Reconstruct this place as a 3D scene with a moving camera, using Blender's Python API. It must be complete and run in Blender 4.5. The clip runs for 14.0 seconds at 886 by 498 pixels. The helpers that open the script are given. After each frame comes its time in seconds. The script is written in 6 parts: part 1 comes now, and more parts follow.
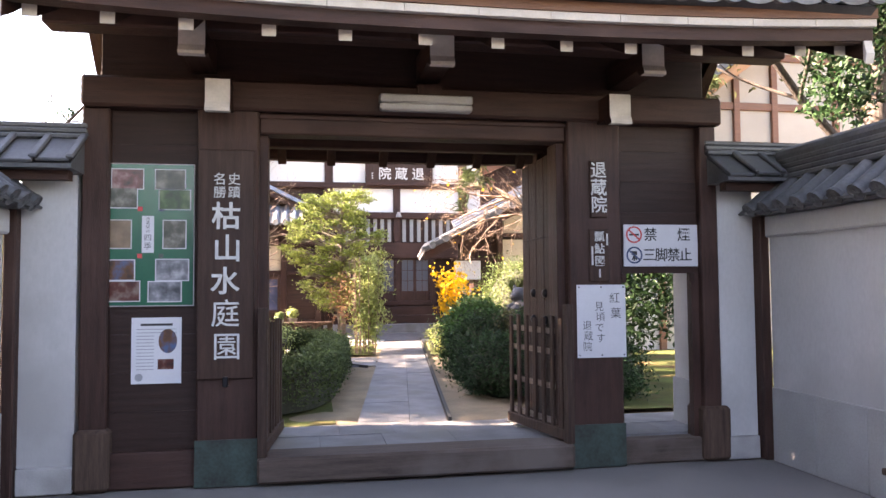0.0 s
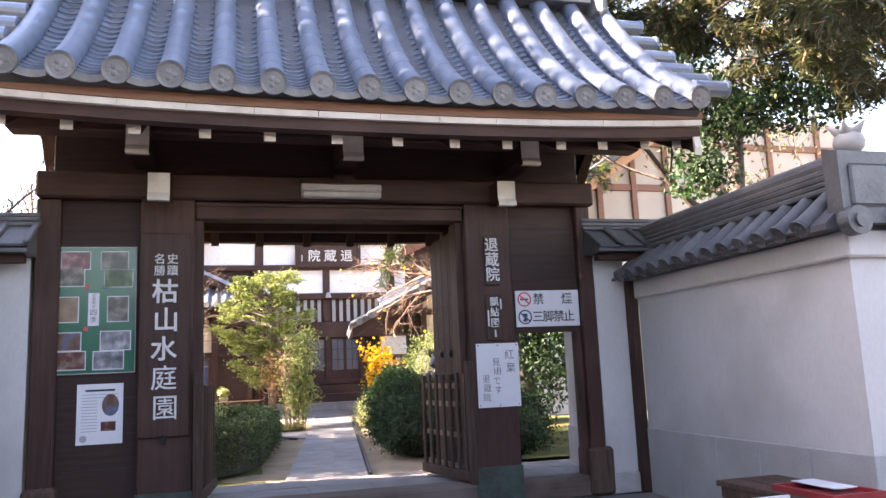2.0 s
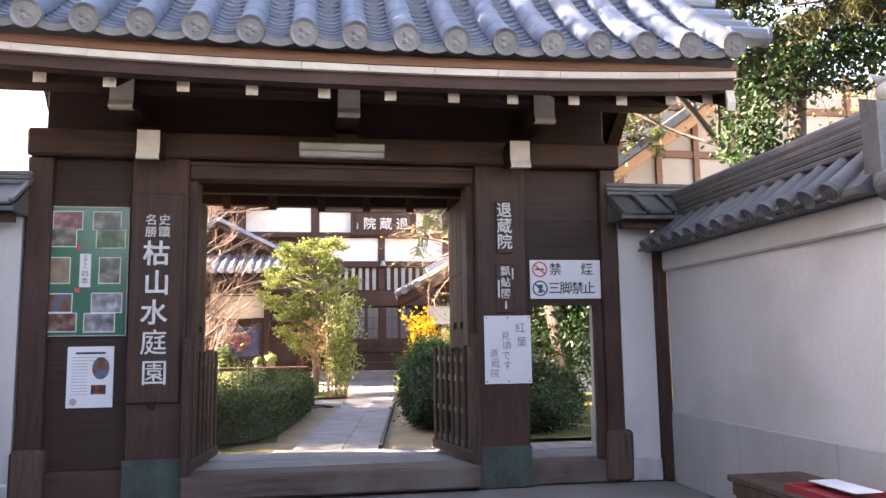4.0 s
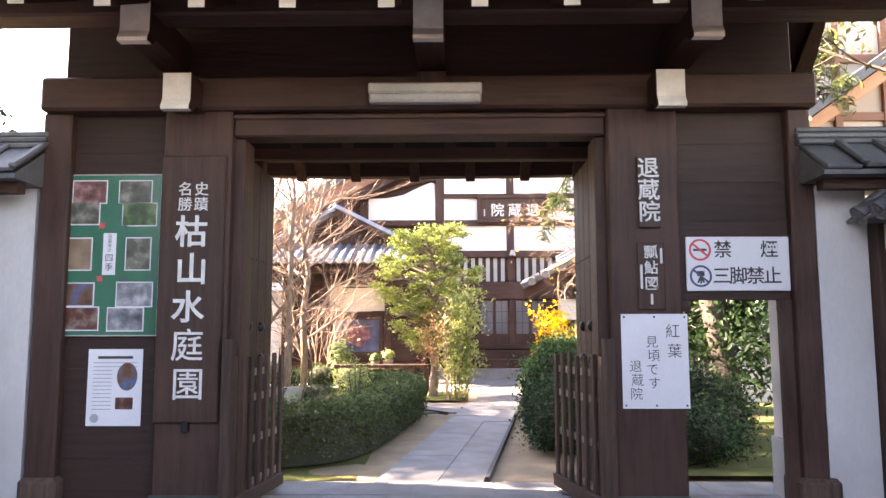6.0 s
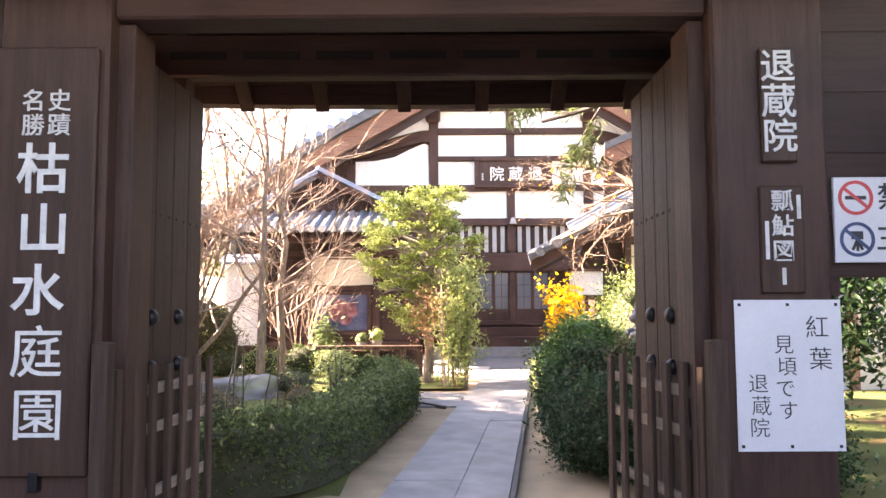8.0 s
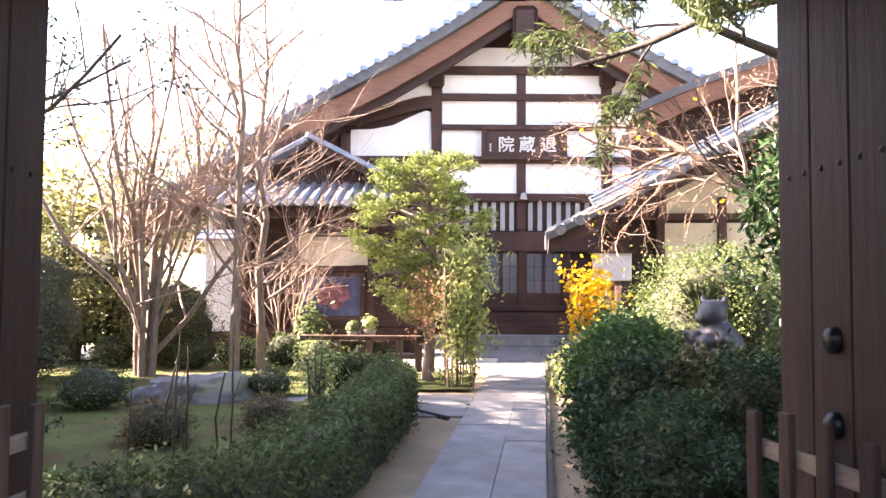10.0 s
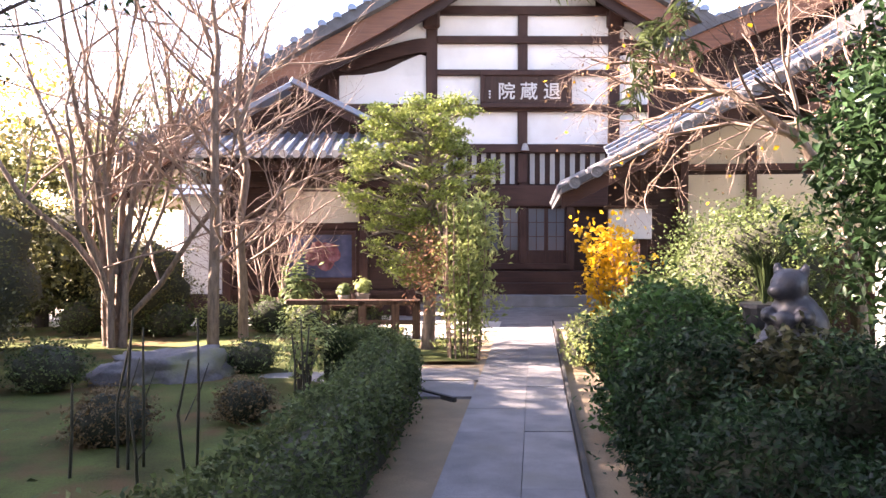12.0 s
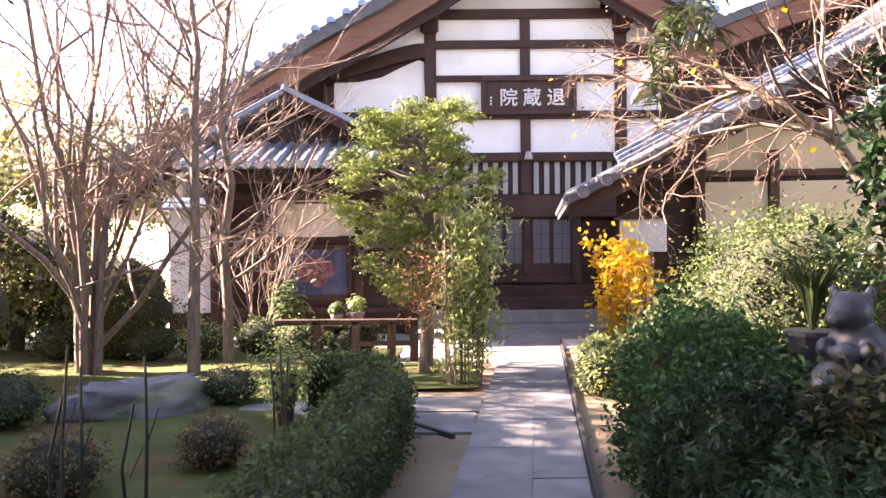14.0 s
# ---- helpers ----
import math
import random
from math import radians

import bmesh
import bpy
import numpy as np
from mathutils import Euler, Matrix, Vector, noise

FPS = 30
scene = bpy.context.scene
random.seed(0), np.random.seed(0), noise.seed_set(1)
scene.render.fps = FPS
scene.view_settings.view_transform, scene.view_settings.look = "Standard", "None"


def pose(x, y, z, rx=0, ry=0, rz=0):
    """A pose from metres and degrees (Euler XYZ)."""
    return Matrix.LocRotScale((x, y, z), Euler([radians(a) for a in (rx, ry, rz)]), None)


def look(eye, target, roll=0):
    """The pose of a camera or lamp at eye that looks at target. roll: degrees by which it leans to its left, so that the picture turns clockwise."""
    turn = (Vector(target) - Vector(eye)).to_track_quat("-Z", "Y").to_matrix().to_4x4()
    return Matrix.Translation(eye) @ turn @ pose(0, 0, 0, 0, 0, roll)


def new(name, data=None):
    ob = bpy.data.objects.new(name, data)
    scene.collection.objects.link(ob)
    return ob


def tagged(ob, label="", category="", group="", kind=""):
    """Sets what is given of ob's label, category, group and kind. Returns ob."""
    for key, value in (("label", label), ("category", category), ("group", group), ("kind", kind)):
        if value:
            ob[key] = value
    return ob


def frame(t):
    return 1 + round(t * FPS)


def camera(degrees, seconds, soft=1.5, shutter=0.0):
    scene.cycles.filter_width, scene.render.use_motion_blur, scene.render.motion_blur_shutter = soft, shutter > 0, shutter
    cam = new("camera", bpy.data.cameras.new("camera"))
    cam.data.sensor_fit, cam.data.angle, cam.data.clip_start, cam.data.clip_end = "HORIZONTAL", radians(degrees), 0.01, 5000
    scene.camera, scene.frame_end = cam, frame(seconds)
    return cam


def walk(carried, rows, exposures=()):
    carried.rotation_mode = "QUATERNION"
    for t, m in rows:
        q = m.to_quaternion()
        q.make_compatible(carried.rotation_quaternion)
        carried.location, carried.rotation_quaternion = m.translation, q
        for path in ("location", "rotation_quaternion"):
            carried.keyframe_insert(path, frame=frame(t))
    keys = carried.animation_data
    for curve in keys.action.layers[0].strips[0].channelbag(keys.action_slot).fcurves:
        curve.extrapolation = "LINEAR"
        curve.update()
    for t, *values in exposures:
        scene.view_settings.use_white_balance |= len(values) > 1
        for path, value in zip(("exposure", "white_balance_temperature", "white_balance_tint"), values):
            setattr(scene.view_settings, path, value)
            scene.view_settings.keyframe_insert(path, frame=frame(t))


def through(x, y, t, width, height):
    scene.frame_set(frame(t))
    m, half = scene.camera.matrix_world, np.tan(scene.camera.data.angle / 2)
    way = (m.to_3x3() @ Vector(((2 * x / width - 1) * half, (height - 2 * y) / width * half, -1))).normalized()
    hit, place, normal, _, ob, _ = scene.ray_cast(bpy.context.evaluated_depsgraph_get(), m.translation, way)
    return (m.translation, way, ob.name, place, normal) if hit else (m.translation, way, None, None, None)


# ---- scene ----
EXPOSURES = [(0, 4.25, 8500, 28), (2, 4.15, 8200, 29), (5, 4.5, 8900, 29), (7, 4.75, 8900, 28), (9.5, 4.4, 8100, 29), (11, 4.05, 7600, 31), (13, 3.75, 7700, 34), (14, 3.75, 7700, 34)]
cam = camera(60.32, 14.0)
walk(cam, [
    (0, look((-0.919, -6.311, 1.529), (-0.565, -4.345, 1.630), -0.46)),
    (0.5, look((-1.013, -7.167, 1.448), (-0.562, -5.223, 1.586), -1.04)),
    (1, look((-0.994, -7.427, 1.416), (-0.522, -5.498, 1.657), -1.45)),
    (1.5, look((-0.966, -7.387, 1.397), (-0.478, -5.475, 1.722), -2.04)),
    (2, look((-0.921, -7.325, 1.316), (-0.398, -5.419, 1.626), -2.47)),
    (4.5, look((0.069, -6.690, 1.318), (0.299, -4.717, 1.554), -0.23)),
    (5, look((0.223, -6.183, 1.358), (0.353, -4.206, 1.631), 0.15)),
    (5.5, look((0.225, -5.704, 1.396), (0.282, -3.720, 1.646), 0.04)),
    (6, look((0.253, -5.225, 1.408), (0.220, -3.238, 1.631), -0.09)),
    (6.5, look((0.265, -4.758, 1.446), (0.184, -2.769, 1.636), -0.25)),
    (7, look((0.153, -4.292, 1.506), (0.127, -2.299, 1.670), -0.12)),
    (9.5, look((0.182, -1.840, 1.542), (0.176, 0.156, 1.672), -0.18)),
    (10, look((0.120, -1.444, 1.626), (0.103, 0.554, 1.719), 0.38)),
    (10.5, look((0.094, -1.141, 1.677), (0.065, 0.858, 1.735), 0.32)),
    (11, look((0.050, -0.831, 1.704), (0.030, 1.169, 1.733), 0.23)),
    (11.5, look((-0.010, -0.546, 1.699), (-0.009, 1.454, 1.699), 0.39)),
    (12, look((-0.025, -0.313, 1.706), (-0.017, 1.686, 1.678), 0.06)),
    (12.5, look((-0.068, -0.159, 1.719), (-0.053, 1.840, 1.658), -0.03)),
    (13, look((-0.078, 0.041, 1.724), (-0.056, 2.039, 1.656), -0.12)),
    (13.5, look((-0.034, 0.230, 1.736), (-0.013, 2.229, 1.696), -0.23)),
    (14, look((0.048, 0.454, 1.753), (0.046, 2.454, 1.754), -0.46)),
], exposures=EXPOSURES)


# ---- light: low winter sun from the left ----
SUN_TURN, SUN_HIGH = radians(-80), radians(31)     # from straight ahead, to the left
sun = new("sun", bpy.data.lights.new("sun", "SUN"))
sun.data.energy, sun.data.angle, sun.data.color = 5.0, radians(0.6), (1.0, 0.94, 0.85)
way = Vector((math.sin(SUN_TURN) * math.cos(SUN_HIGH), math.cos(SUN_TURN) * math.cos(SUN_HIGH), math.sin(SUN_HIGH)))
sun.matrix_world = look(way * 60, (0, 0, 0))
world = bpy.data.worlds.new("sky")
scene.world = world
world.use_nodes = True
sky = world.node_tree.nodes.new("ShaderNodeTexSky")
sky.sky_type, sky.sun_disc = "NISHITA", False
sky.sun_elevation, sky.sun_rotation = SUN_HIGH, SUN_TURN
sky.air_density, sky.dust_density = 1.0, 0.6
back = world.node_tree.nodes["Background"]
back.inputs["Strength"].default_value = 0.07
world.node_tree.links.new(sky.outputs["Color"], back.inputs["Color"])

# ---- small building helpers ----
rng = np.random.default_rng(7)


def bm_mesh(name, bm):
    me = bpy.data.meshes.new(name)
    bm.normal_update()
    bm.to_mesh(me)
    bm.free()
    return me


def part(name, bm, material, parent=None, label="", smooth=False):
    """Links a bmesh (or a mesh) as one mesh object, under a thing or a part."""
    me = bm if isinstance(bm, bpy.types.Mesh) else bm_mesh(name, bm)
    if material is not None and not me.materials:
        me.materials.append(material)
    if smooth:
        me.polygons.foreach_set("use_smooth", [True] * len(me.polygons))
    ob = new(name, me)
    if parent is not None:
        ob.parent = parent
    if label:
        ob["label"] = label
    return ob


def thing(name, at, label, category, group="", kind=""):
    ob = new(name)
    ob.location = at
    ob.empty_display_size = 0.1
    return tagged(ob, label, category, group, kind)


def box(bm, x0, x1, y0, y1, z0, z1, bevel=0.0, m=None):
    vs = [bm.verts.new((x, y, z)) for x in (x0, x1) for y in (y0, y1) for z in (z0, z1)]
    quads = ((0, 1, 3, 2), (4, 6, 7, 5), (0, 4, 5, 1), (2, 3, 7, 6), (0, 2, 6, 4), (1, 5, 7, 3))
    fs = [bm.faces.new([vs[i] for i in q]) for q in quads]
    if bevel > 0:
        es = list({e for f in fs for e in f.edges})
        out = bmesh.ops.bevel(bm, geom=es, offset=bevel, segments=1, affect="EDGES")
        vs = list({v for f in out["faces"] for v in f.verts} | {v for v in vs if v.is_valid})
    if m is not None:
        bmesh.ops.transform(bm, matrix=m, verts=vs)
    return vs


def boxed(*args, **kw):
    bm = bmesh.new()
    box(bm, *args, **kw)
    return bm


def cyl(bm, r, h, seg=16, m=None, r2=None):
    out = bmesh.ops.create_cone(bm, cap_ends=True, segments=seg, radius1=r, radius2=r if r2 is None else r2, depth=h, matrix=m or Matrix())
    return out["verts"]


def prism(bm, outline, x0, x1):
    """An outline in (y, z), drawn out along x."""
    a = [bm.verts.new((x0, y, z)) for y, z in outline]
    b = [bm.verts.new((x1, y, z)) for y, z in outline]
    n = len(a)
    bm.faces.new(a)
    bm.faces.new(b[::-1])
    for i in range(n):
        bm.faces.new((a[i], b[i], b[(i + 1) % n], a[(i + 1) % n]))
    bmesh.ops.recalc_face_normals(bm, faces=bm.faces)


def np_mesh(name, verts, faces, smooth=False):
    """A mesh from numpy arrays of verts (n,3) and faces (m,k)."""
    me = bpy.data.meshes.new(name)
    verts, faces = np.asarray(verts, np.float32), np.asarray(faces, np.int32)
    k = faces.shape[1]
    me.vertices.add(len(verts))
    me.vertices.foreach_set("co", verts.ravel())
    me.loops.add(faces.size)
    me.loops.foreach_set("vertex_index", faces.ravel())
    me.polygons.add(len(faces))
    me.polygons.foreach_set("loop_start", np.arange(0, faces.size, k, dtype=np.int32))
    if smooth:
        me.polygons.foreach_set("use_smooth", np.ones(len(faces), bool))
    me.update(calc_edges=True)
    me.validate()
    return me


def lettering(name, text, size, material, parent, m, bold=0.0, depth=0.004):
    """Writing as a raised mesh; local x runs along the line, local y up the letters."""
    cu = bpy.data.curves.new(name, "FONT")
    cu.body, cu.size, cu.extrude, cu.offset = text, size, depth, bold
    cu.align_x, cu.align_y, cu.resolution_u = "CENTER", "CENTER", 3
    ob = new(name, cu)
    me = bpy.data.meshes.new_from_object(ob.evaluated_get(bpy.context.evaluated_depsgraph_get()))
    bpy.data.objects.remove(ob)
    me.materials.clear()
    out = part(name, me, material, parent)
    out.matrix_local = m
    return out


FRONT = pose(0, 0, 0, 90, 0, 0)          # letters that face -y


def facing(x, y, z, rx=90, ry=0, rz=0):
    return pose(x, y, z, rx, ry, rz)


# ---- materials ----
def material(name, colour, rough=0.7, dark=None, scale=6.0, stretch=(1, 1, 1), bump=0.2, fine=60.0, metal=0.0, spread=0.0, mix=1.0, gloss=0.5, stain=None, stain_scale=0.8, through=0.0):
    """A surface with a broad and a fine variation, a relief, and if asked stains and a shift from piece to piece."""
    ma = bpy.data.materials.new(name)
    ma.use_nodes = True
    nt = ma.node_tree
    ns, ln = nt.nodes, nt.links
    bs = ns["Principled BSDF"]
    dark = dark or tuple(c * 0.6 for c in colour)
    tc = ns.new("ShaderNodeTexCoord")
    mp = ns.new("ShaderNodeMapping")
    mp.inputs["Scale"].default_value = stretch
    ln.new(tc.outputs["Object"], mp.inputs["Vector"])
    n1, n2 = ns.new("ShaderNodeTexNoise"), ns.new("ShaderNodeTexNoise")
    n1.inputs["Scale"].default_value, n1.inputs["Detail"].default_value = scale, 5
    n2.inputs["Scale"].default_value, n2.inputs["Detail"].default_value = fine, 4
    for n in (n1, n2):
        ln.new(mp.outputs["Vector"], n.inputs["Vector"])
    add = ns.new("ShaderNodeMath")
    add.operation = "MULTIPLY_ADD"
    ln.new(n2.outputs["Fac"], add.inputs[0])
    add.inputs[1].default_value = 0.5
    ln.new(n1.outputs["Fac"], add.inputs[2])
    ramp = ns.new("ShaderNodeMapRange")
    ramp.inputs["From Min"].default_value, ramp.inputs["From Max"].default_value = 0.5, 1.0
    ln.new(add.outputs[0], ramp.inputs["Value"])
    mx = ns.new("ShaderNodeMix")
    mx.data_type = "RGBA"
    mx.inputs["A"].default_value, mx.inputs["B"].default_value = (*dark, 1), (*colour, 1)
    ln.new(ramp.outputs["Result"], mx.inputs["Factor"])
    col = mx.outputs["Result"]
    if stain:
        n3 = ns.new("ShaderNodeTexNoise")
        n3.inputs["Scale"].default_value, n3.inputs["Detail"].default_value = stain_scale, 6
        ln.new(tc.outputs["Object"], n3.inputs["Vector"])
        r3 = ns.new("ShaderNodeMapRange")
        r3.inputs["From Min"].default_value, r3.inputs["From Max"].default_value = 0.5, 0.68
        ln.new(n3.outputs["Fac"], r3.inputs["Value"])
        m3 = ns.new("ShaderNodeMix")
        m3.data_type = "RGBA"
        m3.inputs["B"].default_value = (*stain, 1)
        ln.new(col, m3.inputs["A"])
        ln.new(r3.outputs["Result"], m3.inputs["Factor"])
        col = m3.outputs["Result"]
    if spread:
        oi = ns.new("ShaderNodeObjectInfo")
        gi = ns.new("ShaderNodeNewGeometry")
        sm = ns.new("ShaderNodeMath")
        sm.operation = "ADD"
        ln.new(oi.outputs["Random"], sm.inputs[0])
        ln.new(gi.outputs["Random Per Island"], sm.inputs[1])
        fr = ns.new("ShaderNodeMath")
        fr.operation = "FRACT"
        ln.new(sm.outputs[0], fr.inputs[0])
        mr = ns.new("ShaderNodeMapRange")
        mr.inputs["To Min"].default_value, mr.inputs["To Max"].default_value = 1 - spread, 1 + spread
        ln.new(fr.outputs[0], mr.inputs["Value"])
        hs = ns.new("ShaderNodeHueSaturation")
        ln.new(mr.outputs["Result"], hs.inputs["Value"])
        ln.new(col, hs.inputs["Color"])
        col = hs.outputs["Color"]
    ln.new(col, bs.inputs["Base Color"])
    bs.inputs["Roughness"].default_value, bs.inputs["Metallic"].default_value = rough, metal
    bs.inputs["Specular IOR Level"].default_value = gloss
    if bump:
        bp = ns.new("ShaderNodeBump")
        bp.inputs["Strength"].default_value, bp.inputs["Distance"].default_value = bump, 0.02
        ln.new(add.outputs[0], bp.inputs["Height"])
        ln.new(bp.outputs["Normal"], bs.inputs["Normal"])
    if through:
        tr = ns.new("ShaderNodeBsdfTranslucent")
        ln.new(col, tr.inputs["Color"])
        ms = ns.new("ShaderNodeMixShader")
        ms.inputs[0].default_value = through
        ln.new(bs.outputs[0], ms.inputs[1])
        ln.new(tr.outputs[0], ms.inputs[2])
        ln.new(ms.outputs[0], ns["Material Output"].inputs["Surface"])
    return ma


UP, ALONG, DEEP = (9, 9, 0.7), (0.7, 9, 9), (9, 0.7, 9)
wood_up = material("dark_wood_upright", (0.06, 0.0262, 0.0195), 0.6, (0.025, 0.011, 0.0084), 3, UP, 0.35, 26, stain=(0.064, 0.031, 0.024), stain_scale=1.3, gloss=0.3)
wood_along = material("dark_wood_lengthwise", (0.06, 0.0262, 0.0195), 0.6, (0.025, 0.011, 0.0084), 3, ALONG, 0.35, 26, stain=(0.064, 0.031, 0.024), stain_scale=1.3, gloss=0.3)
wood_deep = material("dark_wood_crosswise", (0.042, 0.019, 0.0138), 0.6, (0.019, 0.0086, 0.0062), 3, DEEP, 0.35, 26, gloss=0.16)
wood_board = material("dark_board", (0.042, 0.0185, 0.0138), 0.58, (0.02, 0.009, 0.0066), 3, ALONG, 0.3, 26, spread=0.1, gloss=0.3)
wood_grey = material("weathered_grey_wood", (0.1, 0.062, 0.047), 0.8, (0.045, 0.028, 0.021), 4, UP, 0.15, 30, spread=0.15, gloss=0.2)
# Gate wood made darker for the doors: the roof's shade put into the colour.
wood_door_shaded = material("shade_darkened_door_wood", (0.036, 0.0158, 0.012), 0.62, (0.015, 0.0068, 0.0052), 3, UP, 0.35, 26, gloss=0.22, spread=0.12)
house_plaster = material("cream_house_plaster", (0.42, 0.38, 0.33), 0.88, (0.34, 0.31, 0.27), 1.2, bump=0.1, fine=40)
wood_sill = material("worn_sill_wood", (0.12, 0.085, 0.07), 0.75, (0.06, 0.042, 0.034), 3, ALONG, 0.2, 26, gloss=0.25, stain=(0.14, 0.11, 0.095), stain_scale=1.5)
wood_sign = material("sign_board_wood", (0.062, 0.031, 0.022), 0.55, (0.03, 0.015, 0.011), 3, UP, 0.25, 26, gloss=0.25)
white_paint = material("white_limewash", (0.6, 0.55, 0.5), 0.8, (0.46, 0.42, 0.38), 5, (1, 1, 1), 0.15, 50, stain=(0.4, 0.36, 0.32), stain_scale=3)
letter_white = material("white_lettering", (0.62, 0.61, 0.59), 0.75, (0.42, 0.41, 0.4), 12, bump=0.05)
plaster = material("white_plaster", (0.8, 0.79, 0.77), 0.85, (0.72, 0.71, 0.69), 1.2, (1, 1, 1), 0.12, 40, stain=(0.66, 0.645, 0.62), stain_scale=0.9)
# boundary wall plaster, greyer than that of the hall
wall_plaster = material("greyer_white_plaster", (0.5, 0.495, 0.49), 0.88, (0.41, 0.405, 0.4), 1.2, (1, 1, 0.5), 0.12, 40, stain=(0.36, 0.35, 0.34), stain_scale=0.9)
gravel = material("pale_raked_gravel", (0.58, 0.55, 0.49), 0.95, (0.42, 0.4, 0.36), 3, bump=0.6, fine=160)
plaster_cream = material("cream_plaster", (0.62, 0.54, 0.4), 0.85, (0.53, 0.46, 0.34), 1.5, bump=0.1, fine=50)
tile_pan = material("smoked_pan_tile", (0.2, 0.25, 0.33), 0.3, (0.1, 0.125, 0.165), 4, bump=0.08, fine=40, metal=0.4, spread=0.2, gloss=0.8)
tile = material("smoked_roof_tile", (0.22, 0.29, 0.4), 0.33, (0.12, 0.16, 0.22), 4, bump=0.1, fine=40, metal=0.45, spread=0.1, gloss=0.9, stain=(0.17, 0.2, 0.25), stain_scale=4)
tile_end = material("smoked_tile_end", (0.17, 0.17, 0.175), 0.5, (0.085, 0.085, 0.088), 9, bump=0.3, fine=60, spread=0.2)
tile_mat = material("old_roof_tile", (0.1, 0.102, 0.108), 0.5, (0.05, 0.05, 0.053), 5, bump=0.2, fine=40, spread=0.25)
brown_wood = material("red_brown_wood", (0.2, 0.085, 0.045), 0.6, (0.11, 0.045, 0.026), 3, ALONG, 0.25, 30)
orange_wood = material("new_cypress_wood", (0.42, 0.21, 0.09), 0.55, (0.3, 0.14, 0.06), 3, ALONG, 0.15, 30)
stone = material("grey_granite", (0.4, 0.39, 0.38), 0.75, (0.27, 0.265, 0.26), 6, bump=0.25, fine=120, stain=(0.23, 0.22, 0.21), stain_scale=1.7, spread=0.12)
path_stone = material("path_granite", (0.24, 0.237, 0.243), 0.8, (0.145, 0.144, 0.15), 4, gloss=0.3, bump=0.35, fine=110, spread=0.09, stain=(0.17, 0.165, 0.155), stain_scale=1.6)
street = material("street_paving", (0.24, 0.22, 0.205), 0.85, (0.16, 0.147, 0.138), 2, bump=0.3, fine=90, stain=(0.15, 0.14, 0.135), stain_scale=0.5)
earth = material("packed_earth", (0.3, 0.225, 0.14), 0.95, (0.17, 0.125, 0.08), 3, bump=0.5, fine=70, stain=(0.18, 0.14, 0.09), stain_scale=1.2)
moss = material("moss_ground", (0.1, 0.13, 0.04), 1.0, (0.05, 0.05, 0.022), 2.2, bump=0.9, fine=50, stain=(0.12, 0.075, 0.04), stain_scale=2.0, gloss=0.1)
dado = material("grey_cement_dado", (0.36, 0.36, 0.355), 0.85, (0.28, 0.28, 0.275), 2, bump=0.2, fine=60)
green_patina = material("greened_foot_plate", (0.06, 0.1, 0.085), 0.55, (0.04, 0.045, 0.04), 5, bump=0.2, fine=40, metal=0.5)
iron = material("black_iron", (0.03, 0.03, 0.035), 0.4, (0.02, 0.02, 0.022), 9, bump=0.15, metal=0.8)
lamp_white = material("lamp_housing", (0.36, 0.34, 0.33), 0.5, (0.27, 0.25, 0.24), 5, bump=0.03)
dark_slot = material("painted_slot_shade", (0.012, 0.008, 0.007), 0.9, (0.008, 0.006, 0.005), 8, bump=0)
paper_white = material("white_paper", (0.6, 0.6, 0.62), 0.75, (0.53, 0.53, 0.55), 4, bump=0.03)
ink = material("black_ink", (0.02, 0.02, 0.022), 0.6, (0.03, 0.03, 0.03), 20, bump=0.0)
red_sign = material("sign_red", (0.6, 0.06, 0.06), 0.5, (0.5, 0.05, 0.05), 8, bump=0.0)
blue_sign = material("sign_blue", (0.03, 0.06, 0.14), 0.5, (0.03, 0.05, 0.11), 8, bump=0.0)
poster_green = material("poster_green", (0.018, 0.13, 0.078), 0.22, (0.014, 0.105, 0.065), 3, bump=0.02)
sign_white = material("white_enamel_sign", (0.6, 0.6, 0.62), 0.35, (0.52, 0.52, 0.54), 3, bump=0.02)

# ---- structure: ground ----
def sheet(name, pts, z, mat, label, thick=0.04, sub=0, rough=0.0):
    """A flat slab with the given outline, its top at z."""
    bm = bmesh.new()
    top = [bm.verts.new((x, y, z)) for x, y in pts]
    f = bm.faces.new(top)
    bm.normal_update()
    if f.normal.z < 0:
        f.normal_flip()
    ret = bmesh.ops.extrude_face_region(bm, geom=[f])
    down = [v for v in ret["geom"] if isinstance(v, bmesh.types.BMVert)]
    bmesh.ops.translate(bm, vec=(0, 0, -thick), verts=down)
    bmesh.ops.recalc_face_normals(bm, faces=bm.faces)
    return tagged(part(name, bm, mat), label, "ground", kind="structure")


def rolling(name, x0, x1, y0, y1, z, n, height, mat, label, hole=None):
    """A ground sheet with soft lumps."""
    xs, ys = np.linspace(x0, x1, n), np.linspace(y0, y1, n)
    v = [(x, y, z + height * noise.noise(Vector((x * 0.6, y * 0.6, 3))) + 0.3 * height * noise.noise(Vector((x * 2.3, y * 2.3, 9)))) for y in ys for x in xs]
    f = [(j * n + i, j * n + i + 1, (j + 1) * n + i + 1, (j + 1) * n + i) for j in range(n - 1) for i in range(n - 1)]
    return tagged(part(name, np_mesh(name, v, f, True), mat), label, "ground", kind="structure")


G = 0.2   # level of the garden and the path inside the gate
sheet("ground", [(-900, -900), (900, -900), (900, 900), (-900, 900)], -0.012, street, "grey-brown street paving before the temple gate", 0.3)
sheet("garden_ground", [(-30, 0.35), (30, 0.35), (30, 45), (-30, 45)], G - 0.03, earth, "packed sandy earth inside the gate", 0.2)


